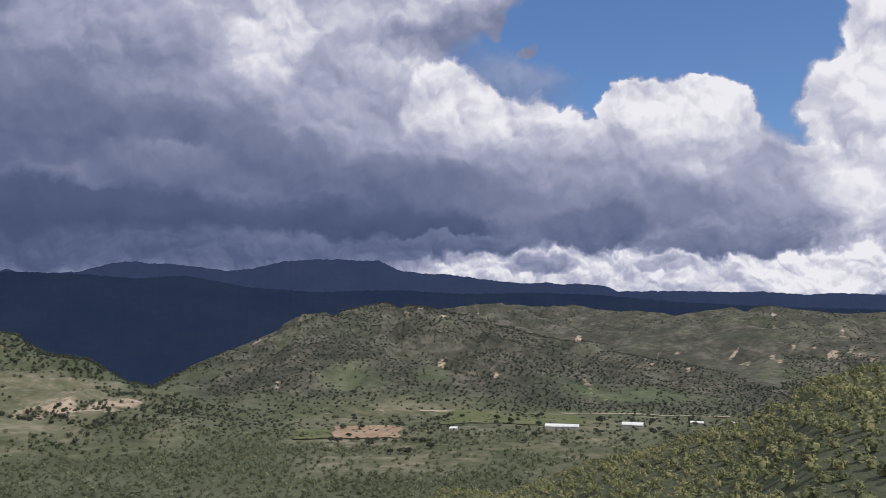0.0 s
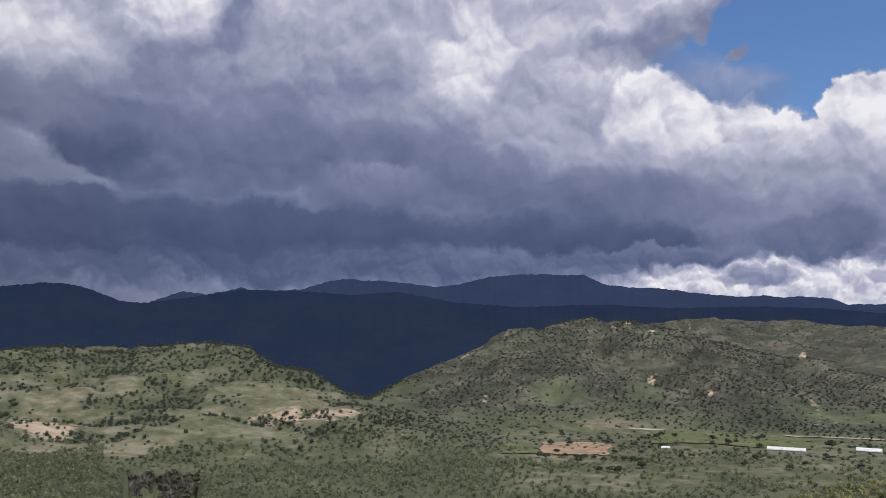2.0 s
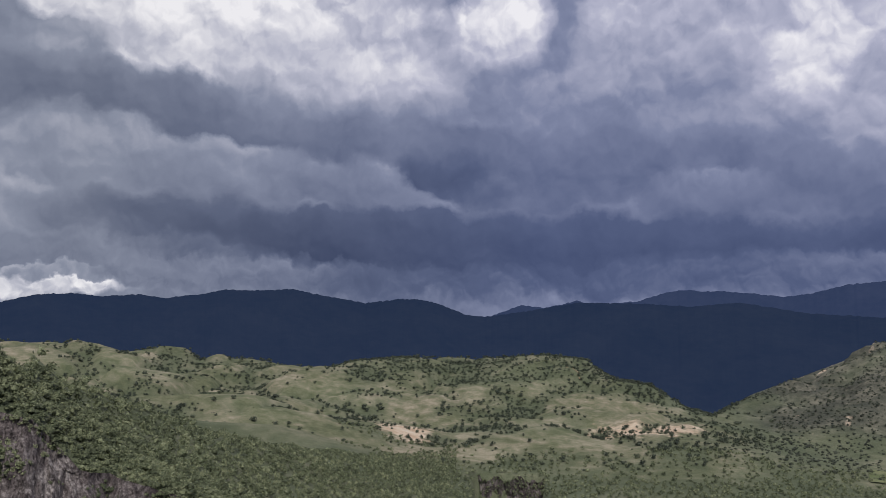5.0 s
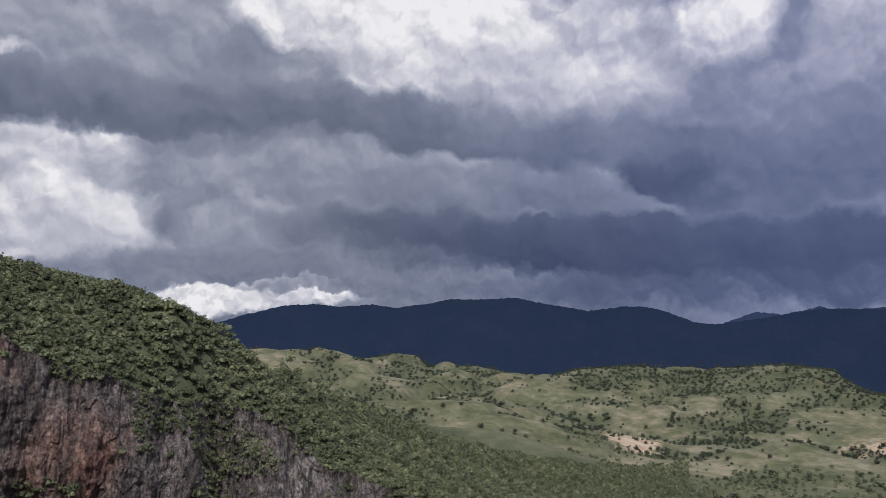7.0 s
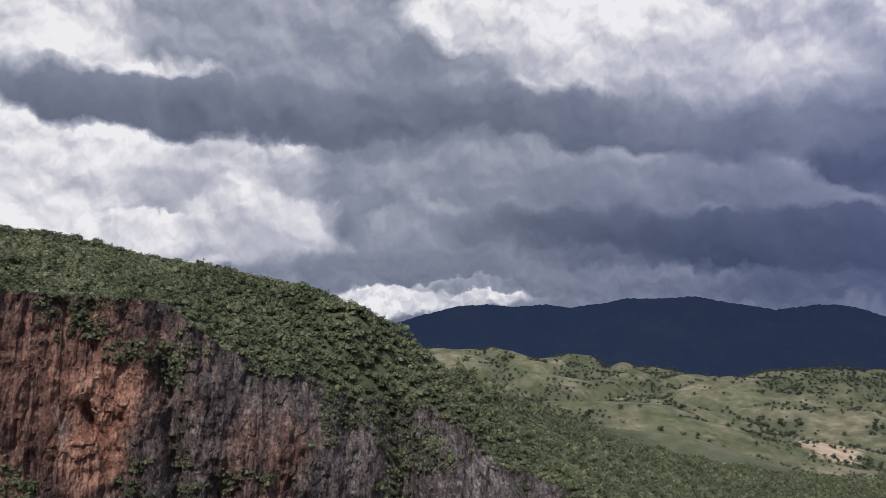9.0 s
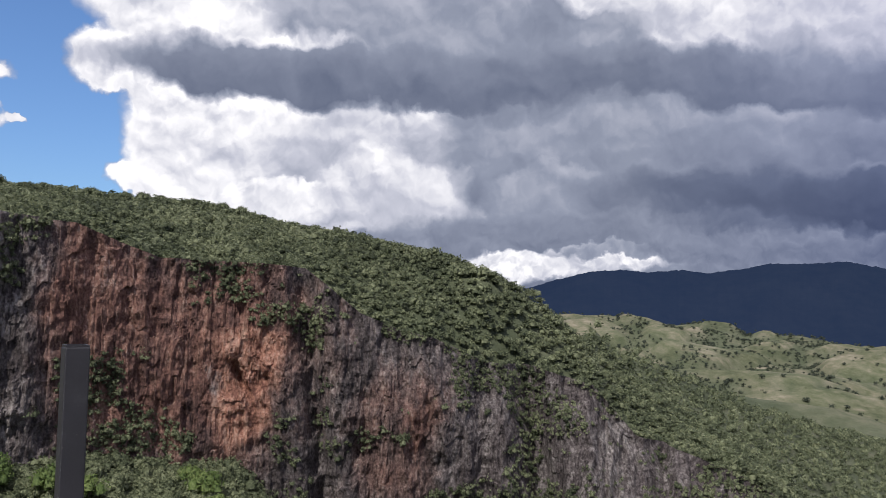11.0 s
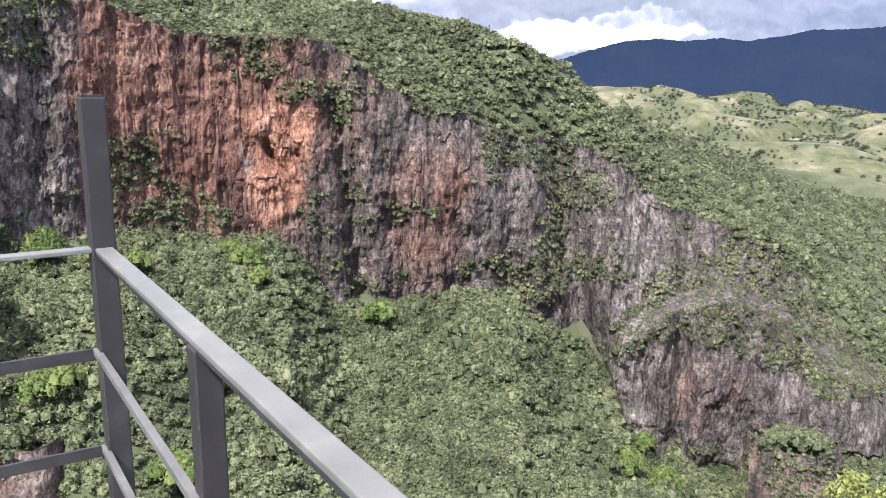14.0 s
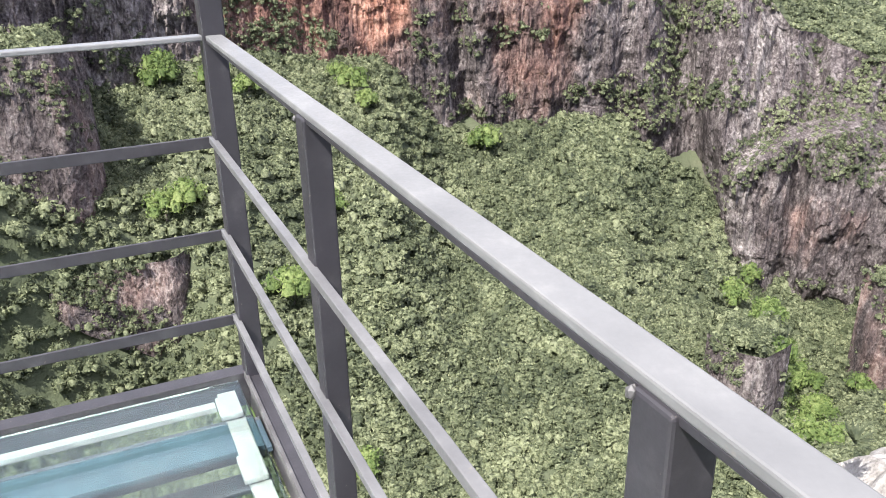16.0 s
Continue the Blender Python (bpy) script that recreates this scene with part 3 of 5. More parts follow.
def mesh_from(name, verts, faces, mats, smooth=True, index=None):
    me = bpy.data.meshes.new(name)
    verts, faces = np.asarray(verts, np.float32), np.asarray(faces, np.int32)
    n, k = faces.shape
    me.vertices.add(len(verts))
    me.vertices.foreach_set("co", verts.ravel())
    me.loops.add(n * k)
    me.loops.foreach_set("vertex_index", faces.ravel())
    me.polygons.add(n)
    me.polygons.foreach_set("loop_start", np.arange(0, n * k, k, dtype=np.int32))
    me.polygons.foreach_set("loop_total", np.full(n, k, np.int32))
    for mt in mats if isinstance(mats, (list, tuple)) else [mats]:
        me.materials.append(mt)
    me.polygons.foreach_set("use_smooth", np.full(n, smooth))
    if index is not None:
        me.polygons.foreach_set("material_index", np.asarray(index, np.int32))
    me.update(calc_edges=True)
    me.validate()
    return me


def grid_faces(rows, cols, close=False):
    i, j = np.meshgrid(np.arange(rows - 1), np.arange(cols - (0 if close else 1)), indexing="ij")
    i, j = i.ravel(), j.ravel()
    k = (j + 1) % cols
    return np.stack([i * cols + j, i * cols + k, (i + 1) * cols + k, (i + 1) * cols + j], -1)


def paint(me, name, rgb):
    layer = me.color_attributes.new(name, "FLOAT_COLOR", "POINT")
    layer.data.foreach_set("color", (rgb if rgb.shape[1] == 4 else np.concatenate([rgb, np.ones((len(rgb), 1))], 1)).astype(np.float32).ravel())


def bump_at(head, r, h0, r0, wh, wr):
    return np.exp(-((head - h0) / wh) ** 2 - ((r - r0) / wr) ** 2)


def gully(x, y):
    """1 in the beds of the small valleys that run down the hillsides, 0 away from them."""
    return np.clip(1 - np.abs(fbm(x / 150, y / 150, 3, 21)) * 5, 0, 1)


def woodland(x, y):
    """Shares of wood, bare soil and red earth at a place, and how dark and dense its woods are."""
    r, head = np.hypot(x, y), np.degrees(np.arctan2(-x, y))
    n, n2 = fbm(x / 90, y / 90, 4, 41), fbm(x / 35, y / 35, 3, 47)
    grassy = np.clip((head - 16) / 6, 0, 1) * np.clip((r - 800) / 60, 0, 1) * np.clip((2000 - r) / 200, 0, 1)
    hill_one = np.clip((18 - head) / 3, 0, 1) * np.clip((r - 1130) / 60, 0, 1)
    dense = np.clip(hill_one + np.clip((r - 1700) / 300, 0, 1), 0, 1)
    wood = np.clip(0.85 + 0.5 * n + dense * (0.25 + 0.2 * n2), 0, 1)
    wood = wood * (1 - grassy) + grassy * np.clip(-0.06 + 1.2 * gully(x, y) + 0.55 * n + 1.2 * n2, 0.02, 1)
    # Extra woods here also stand in for the ridge's cloud shadow.
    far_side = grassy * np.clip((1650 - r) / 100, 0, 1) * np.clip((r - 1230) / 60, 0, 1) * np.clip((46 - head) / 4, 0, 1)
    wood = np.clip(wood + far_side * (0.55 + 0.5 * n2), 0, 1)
    meadow = bump_at(head, r, 6, 1230, 2.2, 70) + bump_at(head, r, -13, 1260, 6, 70) + 0.8 * bump_at(head, r, 0.5, 1220, 1.8, 50) + 0.5 * bump_at(head, r, -22, 1700, 6, 120)
    meadow = hill_one * np.clip(meadow * 1.2 - 0.3 + 0.5 * n2, 0, 0.8)
    wood = wood * (1 - meadow)
    plain = np.clip((12 - head) / 4, 0, 1) * np.clip((r - 640) / 80, 0, 1) * np.clip((1150 - r) / 60, 0, 1)
    wood = wood * (1 - plain) + plain * np.clip(0.42 + 0.5 * n + 0.35 * n2, 0, 1)
    soil = 0.16 + 0.2 * grassy + 0.22 * hill_one + 0.6 * bump_at(head, r, 39.6, 960, 2.0, 50) + 0.28 * bump_at(head, r, 25.5, 1010, 2.6, 40) + 0.24 * bump_at(head, r, 20.5, 1030, 2.4, 40) + 0.16 * bump_at(head, r, 22, 1010, 3, 40) + 0.42 * hill_one * np.clip(1 - np.abs(fbm(head * 0.9 + 0.35 * n2, r / 420, 3, 77)) * 13, 0, 1) * np.clip(0.2 + 2.5 * fbm(x / 160, y / 160, 2, 78), 0, 1)
    soil = soil + 0.6 * bump_at(head, r, 13.4, 1150, 0.5, 14) + 0.3 * bump_at(head, r, 16.5, 1020, 1.5, 25) + 0.3 * plain
    red = 0.05 + 0.62 * bump_at(head, r, 28.2, 1340, 1.3, 50) + 0.5 * bump_at(head, r, -24, 1400, 1.2, 60)
    return wood, soil, red, dense


def build_ground():
    seen = np.arange(-34, 122.01, 0.4)
    rest = np.arange(125, 323, 3.0)
    heads = np.concatenate([seen, rest])
    rs = np.concatenate([[0.3, 1.5], np.geomspace(4.0, 4950, 320)])
    h, r = np.meshgrid(heads, rs)
    x, y = spot(h, r)
    z = land(x, y)
    faces = grid_faces(len(rs), len(heads), close=True)[:, ::-1]
    me = mesh_from("ground", np.stack([x, y, z], -1).reshape(-1, 3), faces, GROUND)
    wood, soil, red, dense = woodland(x.ravel(), y.ravel())
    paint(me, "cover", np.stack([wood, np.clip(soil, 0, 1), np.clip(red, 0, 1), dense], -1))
    tagged(new("ground", me), "rolling green land of grass, scrub and bare soil patches", "ground", kind="structure")


build_ground()

# ---------------------------------------------------------------- far mountains
FAR_RANGE = [(34, 1.4), (31.5, 2.3), (29.9, 2.1), (28.7, 2.35), (27.7, 2.6), (26.7, 2.22), (25.3, 2.4), (23.7, 2.5), (21.7, 3.1), (20.3, 3.24), (19.6, 3.1), (18.3, 3.1), (16.5, 2.93), (14.5, 2.66), (12.8, 2.87), (11, 3.33), (9.1, 3.5), (7.2, 3.52), (5.6, 3.42), (4.4, 3.45), (2.9, 2.73), (0.9, 2.53), (-0.2, 2.53), (-3, 2.12), (-5.7, 1.84), (-7, 1.92), (-8.4, 1.76), (-9.1, 1.83), (-11, 1.67), (-11.9, 1.28), (-15.8, 1.28), (-19.3, 1.18), (-21, 1.2), (-23.7, 0.96), (-25, 1.08), (-30, 0.85), (-40, 0.9)]
NEAR_RANGE = [(82, -1.5), (72, 0.3), (67.4, 1.5), (65.3, 2.15), (63, 2.72), (61.1, 2.87), (59.2, 2.7), (56.9, 2.87), (55.4, 2.65), (53, 2.96), (51.5, 3.25), (49.5, 3.25), (47, 3.35), (45.7, 3.05), (43.6, 2.68), (42.2, 2.43), (40, 2.7), (38.6, 2.74), (37.1, 2.37), (35.2, 1.62), (34, 1.5), (31, 1.9), (27.7, 2.45), (23.7, 2.36), (20.3, 2.12), (17.2, 2.35), (13.2, 1.6), (8.7, 1.28), (3.3, 1.43), (-1.4, 1.16), (-6.8, 1.22), (-10.6, 1.05), (-15.8, 0.54), (-22, 0.2), (-40, -0.3)]


def build_range(name, skyline, distance, foot, mat, label, ragged):
    heads = np.arange(skyline[-1][0], skyline[0][0], 0.1)
    line = np.array(skyline[::-1])
    top = distance * np.tan(np.radians(np.interp(heads, line[:, 0], line[:, 1]))) + 1.6
    top = top + ragged * fbm(heads * 6, heads * 0, 3, 5)
    steps = np.concatenate([np.linspace(-1, 0, 16), [0.08, 0.3]])
    h, s = np.meshgrid(heads, steps)
    r = distance + s * foot
    x, y = spot(h, r)
    base = -250.0
    rise = np.clip(1 - np.abs(s), 0, 1) ** 1.15
    z = base + (top[None, :] - base) * rise
    z = z + 55 * (1 - np.abs(2 * rise - 1)) * fbm(h * 0.22 + s, s * 2.5 + 7, 3, 11) * (s < 0)
    me = mesh_from(name, np.stack([x, y, z], -1).reshape(-1, 3), grid_faces(len(steps), len(heads)), mat)
    tagged(new(name, me), label, "mountains", kind="structure")


build_range("mountain_range_1", NEAR_RANGE, 3300, 1250, RANGE_NEAR, "wooded mountain range darkened for cloud shadow", 3)
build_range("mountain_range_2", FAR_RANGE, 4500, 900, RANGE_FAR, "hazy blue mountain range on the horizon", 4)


# ---------------------------------------------------------------- cliffs
def of(column):
    rows = sorted(CANYON)
    return lambda h: np.interp(h, [row[0] for row in rows], [row[column] for row in rows])


LEDGES = []


def build_cliff(name, head_from, head_to, foot_r, foot_z, rim_r, rim_z, label, step=0.11, tall=64, rough=1.0, warm=0.0, seed=0, green=0.5, span=3.8, ease=1.6):
    """A rock wall between foot and rim, with columns, ledges, hollows and a broken rim."""
    heads = np.arange(head_from, head_to, step)
    h, v = np.meshgrid(heads, np.linspace(-0.12, 1.04, tall))
    zf, zr = foot_z(h), rim_z(h)
    z = zf + (zr - zf) * v
    along = h * span
    bend = along + 1.5 * fbm(along / 20, z / 16, 2, 33)
    col = 1 - np.abs(fbm(bend / 8.5, z / 34 + 3, 4, 51 + seed)) * 2
    fine = 1 - np.abs(fbm(bend / 2.1, z / 9, 4, 61 + seed)) * 2
    big = fbm(along / 34, z / 60, 3, 71 + seed)
    ledge = fbm(along / 9 + 9, z / 4.2, 3, 81 + seed)
    flute = 1 - np.abs(fbm(bend / 1.3, z / 9, 2, 99 + seed)) * 2
    ribbed = np.clip((71 - h) / 3, 0, 1)
    out = 1.6 + rough * (3.8 * big + (1.5 + 0.9 * np.clip((82 - h) / 4, 0, 1)) * col + (0.5 + 0.4 * ribbed) * fine + (0.06 + 0.1 * ribbed) * flute + 0.8 * ledge + 0.7 * fbm(along / 1.7, z / 2.6, 3, 88) + 0.5 * np.floor(3 * value_noise(along / 3.1, z / 9, 17 + seed)))
    r = foot_r(h) + (rim_r(h) - foot_r(h)) * np.clip(v, 0, 1) ** 2 - out
    r = r + (34 if span == 3.8 else 7) * np.clip(1 - (h - head_from) / ease, 0, 1) ** 2 + (14 if span == 3.8 else 7) * np.clip(1 - (head_to - h) / ease, 0, 1) ** 2
    # the wooded terrace across the lower buttress, the gully beside it, the hollow under the orange overhang
    terrace = np.interp(h, [44, 49, 52, 55.5, 62, 63], [-78, -70, -58, -53, -62, -66])
    if span == 3.8:
        low = np.clip((63.2 - h) / 1.2, 0, 1)
        lip = np.clip((z - terrace - 1.5 * fbm(along / 5, z * 0, 2, 12)) / 2.5, 0, 1)
        r = r + low * (9 * lip - 7) + 14 * np.exp(-((h - 66.3 - 0.05 * (z + 40)) / 1.25) ** 2) + 6 * np.exp(-((h - 81.6 - 0.03 * (z + 20)) / 0.9) ** 2) + 4 * np.exp(-((h - 70.2) / 0.7) ** 2) + 5 * np.exp(-((h - 58.3) / 0.8) ** 2) - 4 * np.exp(-((h - 62.5) / 1.3) ** 2) * (1 - low * 0.5)
        bow = h - 87.3 + 0.5 * fbm(z / 6, h * 1.5, 3, 44) + 0.09 * (z + 17)
        arch = np.clip((1.5 - np.abs(bow)) / 1.1, 0, 1) * np.clip((-9.5 - 1.8 * bow ** 2 - z) / 3, 0, 1) * np.clip((z + 30) / 12, 0, 1)
        slit = np.clip((0.42 - np.abs(h - 86.6 - 0.12 * (z + 16) + 0.15 * fbm(z / 2, h, 2, 45))) / 0.3, 0, 1) * np.clip((-11 - z) / 3, 0, 1) * np.clip((z + 24) / 6, 0, 1)
        r = r + 1.8 * arch + 3.4 * slit
    x, y = spot(h, r)
    me = mesh_from(name, np.stack([x, y, z], -1).reshape(-1, 3), grid_faces(len(h), len(heads))[:, ::-1], ROCK, smooth=False)
    hw = h + 1.3 * fbm(along / 11, z / 13, 3, 23 + seed)
    zw = z + 5 * fbm(along / 9, z / 9, 2, 24)
    red = warm + 0 * h
    pale = 0 * h
    fresh = 0 * h
    if span == 3.8:
        red = 0.6 * np.exp(-((hw - 90.5) / 7.5) ** 4 - ((zw + 10) / 30) ** 4) + 0.3 * np.exp(-((hw - 74.6) / 1.6) ** 2 - ((zw + 33) / 20) ** 4) + 0.55 * np.exp(-((hw - 97.3) / 2.2) ** 2 - ((zw - 8) / 16) ** 2) + 0.27 * np.exp(-((hw - 77.3) / 2.0) ** 2 - ((zw + 34) / 18) ** 4) + 0.3 * np.exp(-((hw - 56.5) / 3.5) ** 4 - ((zw + 78) / 10) ** 2) + 0.3 * (h > 67) + 0.16 * (h < 61)
        # The term at 103 lightens the rock in place of sunlight missing there.
        pale = 0.5 * np.exp(-((hw - 61.6) / 2.2) ** 2) + 0.2 * np.exp(-((hw - 73) / 0.8) ** 2) + 0.8 * np.exp(-((h - 87.9 - 0.08 * (z + 17) + 0.4 * fbm(along / 2, z / 5, 2, 46)) / 0.75) ** 2 - ((zw + 17) / 7) ** 2) + 0.5 * np.exp(-((hw - 103) / 5) ** 2) + 0.25 * np.exp(-((hw - 55.8) / 1.6) ** 2 - ((zw + 84) / 8) ** 2)
        fresh = 1.1 * np.exp(-((hw - 86.2) / 2.7) ** 2 - ((zw + 18) / 15) ** 4) + 0.3 * np.exp(-((hw - 87) / 3) ** 2 - ((zw + 4) / 6) ** 2) + 0.2 * np.exp(-((hw - 74.2) / 1) ** 2 - ((zw + 38) / 6) ** 2)
    red = np.clip(red + 0.2 * big, 0, 1)
    paint(me, "tint", np.stack([red.ravel(), np.clip(pale, 0, 1).ravel(), np.clip(fresh, 0, 1).ravel()], -1))
    # where bushes cling to the rock
    hold = 0.9 * ledge + 0.9 * fbm(along / 16, z / 16, 3, 95 + seed) + 0.7 * fbm(along / 8, z / 8, 2, 96 + seed) + green - 0.5 * red - 0.6 * fresh - 0.5 * pale
    hold = hold + (0.45 + 0.6 * (h < 82) * (h > 66)) * np.clip((v - 0.8 + 0.32 * fbm(along / 7, z / 40, 3, 18)) * 5, 0, 1) + 0.3 * np.clip((0.15 - v) * 6, 0, 1)
    if span == 3.8:
        for ch, cz, wh, wz, much in [(79.5, -2, 2.5, 6, 0.7), (83, -30, 1.2, 10, 0.5), (96, -14, 1.5, 6, 0.5), (60.5, -57, 2.5, 4, 0.9), (81.2, -18, 1.3, 18, 1.0), (94.3, -20, 1.7, 9, 0.9), (101.5, 2, 3.6, 18, 0.8), (104, -26, 5, 5, 0.8), (66.9, -28, 1.0, 20, 1.6), (50.8, -62, 2.2, 9, 1.3), (54, -44, 4, 5, 0.8), (57.5, -54, 4, 7, 1.3), (46, -70, 3, 4, 1.0), (92, -30, 3, 4, 0.5), (105, -20, 4, 20, 0.3), (70, -18, 3, 8, 0.4), (55, -42, 5, 6, 0.5)]:
            hold = hold + much * np.exp(-((hw - ch) / wh) ** 2 - ((zw - cz) / wz) ** 2)
        hold = hold + low * 1.7 * np.exp(-((z - terrace - 4 - 4 * fbm(along / 6, z / 30, 2, 15)) / 5.5) ** 2) + 0.5 * np.clip((51 - h) / 1.5, 0, 1) * (v > 0.6)
    LEDGES.append(np.stack([x.ravel(), y.ravel(), z.ravel(), hold.ravel() * (v.ravel() > 0)], -1))
    return tagged(new(name, me), label, "cliff", kind="structure")


build_cliff("cliff_1", 43.6, 113, of(1), of(2), of(3), of(4), "tall grey and orange limestone cliff with dark streaks", green=0.36, ease=3.2, step=0.1, tall=130)
for i, (h0, h1, at, up, back) in enumerate(STEPS):
    def floor_at(h, at=at):
        x, y = spot(h, at)
        return land(x, y, False) - 3
    build_cliff("cliff_%d" % (i + 2), h0, h1, lambda h, at=at: at + 0 * h, floor_at, lambda h, at=at: at + 3 + 0 * h, lambda h, up=up: up + 0 * h,
                "broken band of pinkish grey rock in the wooded slope", step=0.16 * 200 / at, tall=34, rough=0.55, warm=0.36, seed=3 * i + 4, green=0.6, span=at / 57.3, ease=2.4)
build_cliff("cliff_9", 29.4, 35.4, lambda h: 806 - 30 * np.clip(np.abs(h - 32.4) - 2.2, 0, 1), lambda h: -172 + 0 * h, lambda h: 808 - 30 * np.clip(np.abs(h - 32.4) - 2.2, 0, 1), lambda h: -132 + 5 * fbm(h * 2.5, h * 0, 3, 6),
            "shaded headwall of the river gorge in the plain", step=0.08, tall=24, rough=1.2, seed=40, green=1.5, span=14)


# ---------------------------------------------------------------- woods
def crown_model(seed, leaves, size, boughs=9, flat=0.8):
    """One plant, about 1 m across: many small leaf tufts over rounded boughs that overlap into a dome, and a stem."""
    rng = np.random.RandomState(seed)
    q = np.arange(boughs) * 2.4 + rng.uniform(-0.4, 0.4, boughs)
    out = np.sqrt((np.arange(boughs) + 0.3) / boughs) * 0.36
    at = np.stack([np.cos(q) * out, np.sin(q) * out, 0.62 * flat - 1.5 * out ** 2 + rng.uniform(-0.06, 0.06, boughs)], -1)
    rad = rng.uniform(0.8, 1.15, boughs) * (0.3 if boughs < 3 else 0.24 if boughs < 6 else 0.19)
    k = rng.randint(0, boughs, leaves)
    d = rng.normal(0, 1, (leaves, 3))
    d[:, 2] = d[:, 2] + 0.3
    d /= np.linalg.norm(d, axis=1)[:, None]
    p = at[k] + d * (rad[k] * rng.uniform(0.8, 1.15, leaves))[:, None] * [1, 1, 0.9]
    n = d + rng.normal(0, 0.8, (leaves, 3))
    n /= np.linalg.norm(n, axis=1)[:, None]
    u = np.cross(n, rng.normal(0, 1, (leaves, 3)))
    u /= np.linalg.norm(u, axis=1)[:, None]
    w = np.cross(n, u)
    s = size * rng.uniform(0.6, 1.4, (leaves, 1))
    tri = np.stack([p - u * s + w * s * 0.3, p + u * s * 0.9 - w * s * rng.uniform(0.1, 0.6, (leaves, 1)), p + w * s * 1.1 + n * s * 0.3], 1)
    verts = list(tri.reshape(-1, 3))
    faces = [tuple(q) for q in np.arange(leaves * 3).reshape(-1, 3)]
    ring = [(math.cos(q), math.sin(q), 0.0) for q in np.arange(5) * 1.2566]
    for i in range(boughs):
        a = len(verts)
        for c in [(0, 0, 0.78)] + [(x * 0.78, y * 0.78, 0.36) for x, y, z in ring] + [(x * 0.85, y * 0.85, -0.7) for x, y, z in ring]:
            verts.append(at[i] + np.array(c) * rad[i] * rng.uniform(0.68, 0.88))
        for j in range(5):
            m = (j + 1) % 5
            faces += [(a, a + 1 + j, a + 1 + m), (a + 1 + j, a + 6 + j, a + 6 + m), (a + 1 + j, a + 6 + m, a + 1 + m)]
    if leaves < 40:
        return np.array(verts), np.array(faces)
    a = len(verts)
    for q in range(3):
        verts += [np.array((math.cos(q * 2.094) * 0.03, math.sin(q * 2.094) * 0.03, -0.1)), np.array((math.cos(q * 2.094) * 0.02, math.sin(q * 2.094) * 0.02, 0.4))]
    for q in range(3):
        b, c = a + 2 * q, a + 2 * ((q + 1) % 3)
        faces += [(b, c, b + 1), (c, c + 1, b + 1)]
    return np.array(verts), np.array(faces)


def scatter(name, models, places, sizes, heights, mat, label, category, sink=0.1, seed=0):
    """Many plants joined into one mesh."""
    rng = np.random.RandomState(seed)
    allv, allf, at = [], [], 0
    which = rng.randint(0, len(models), len(places))
    turn = rng.uniform(0, 6.283, len(places))
    for k, (v, f) in enumerate(models):
        pick = np.where(which == k)[0]
        if not len(pick):
            continue
        c, s = np.cos(turn[pick])[:, None], np.sin(turn[pick])[:, None]
        w, hh = sizes[pick][:, None], heights[pick][:, None]
        x = (v[None, :, 0] * c - v[None, :, 1] * s) * w + places[pick, 0][:, None]
        y = (v[None, :, 0] * s + v[None, :, 1] * c) * w + places[pick, 1][:, None]
        z = (v[None, :, 2] - sink) * hh + places[pick, 2][:, None]
        allv.append(np.stack([x, y, z], -1).reshape(-1, 3))
        allf.append((f[None] + (np.arange(len(pick)) * len(v))[:, None, None] + at).reshape(-1, f.shape[1]))
        at += len(pick) * len(v)
    me = mesh_from(name, np.concatenate(allv), np.concatenate(allf), mat)
    return tagged(new(name, me), label, category, kind="stuff")


NEAR_TREES = [crown_model(i, 150, 0.07, 5) for i in range(12)]
MID_TREES = [crown_model(20 + i, 60, 0.088, 2) for i in range(6)]
LOW_TREES = [crown_model(30 + i, 34, 0.1, 1) for i in range(6)]
FAR_TREES = [crown_model(40 + i, 8, 0.13, 1) for i in range(6)]


def sown(h0, h1, r0, r1, spacing, seed, keep=None):
    """Places spread evenly over a sector, with jitter."""
    rng = np.random.RandomState(seed)
    gx, gy = np.meshgrid(np.arange(-r1, r1, spacing), np.arange(-r1, r1, spacing))
    x = (gx + np.arange(len(gy))[:, None] % 2 * spacing / 2).ravel()
    y = gy.ravel()
    r, h = np.hypot(x, y), np.degrees(np.arctan2(-x, y))
    inside = (r > r0) & (r < r1) & (h > h0) & (h < h1)
    x, y = x[inside], y[inside]
    x, y = x + rng.uniform(-0.42, 0.42, len(x)) * spacing, y + rng.uniform(-0.42, 0.42, len(y)) * spacing
    r, h = np.hypot(x, y), np.degrees(np.arctan2(-x, y))
    n = len(x)
    if keep is not None:
        ok = rng.uniform(0, 1, n) < keep(x, y, h, r)
        x, y, h, r = x[ok], y[ok], h[ok], r[ok]
    return np.stack([x, y, land(x, y)], -1), rng


def wood_share(x, y, h, r):
    return woodland(x, y)[0]


foot_of, rim_of, crest_of = of(1), of(3), of(5)
p, rng = sown(43, 118, 78, 300, 2.4, 1, lambda x, y, h, r: (r < foot_of(h) - 1) | (r > rim_of(h) + 1) | (h < 45))
size = rng.triangular(2.8, 4.0, 7.0, len(p)) * (1 + 0.25 * fbm(p[:, 0] / 12, p[:, 1] / 12, 2, 7))
tall = size * rng.uniform(0.75, 1.05, len(p))
below = np.hypot(p[:, 0], p[:, 1]) < foot_of(np.degrees(np.arctan2(-p[:, 0], p[:, 1]))) + 2
scatter("canyon_woods", NEAR_TREES, p[below], size[below], tall[below], LEAF, "dense green tropical woods on the canyon slopes", "woods", 0.16, 1)
scatter("plateau_woods", MID_TREES, p[~below], size[~below], tall[~below] * 0.8, LEAF, "dense low green woods on the plateau above the cliff", "woods", 0.2, 11)
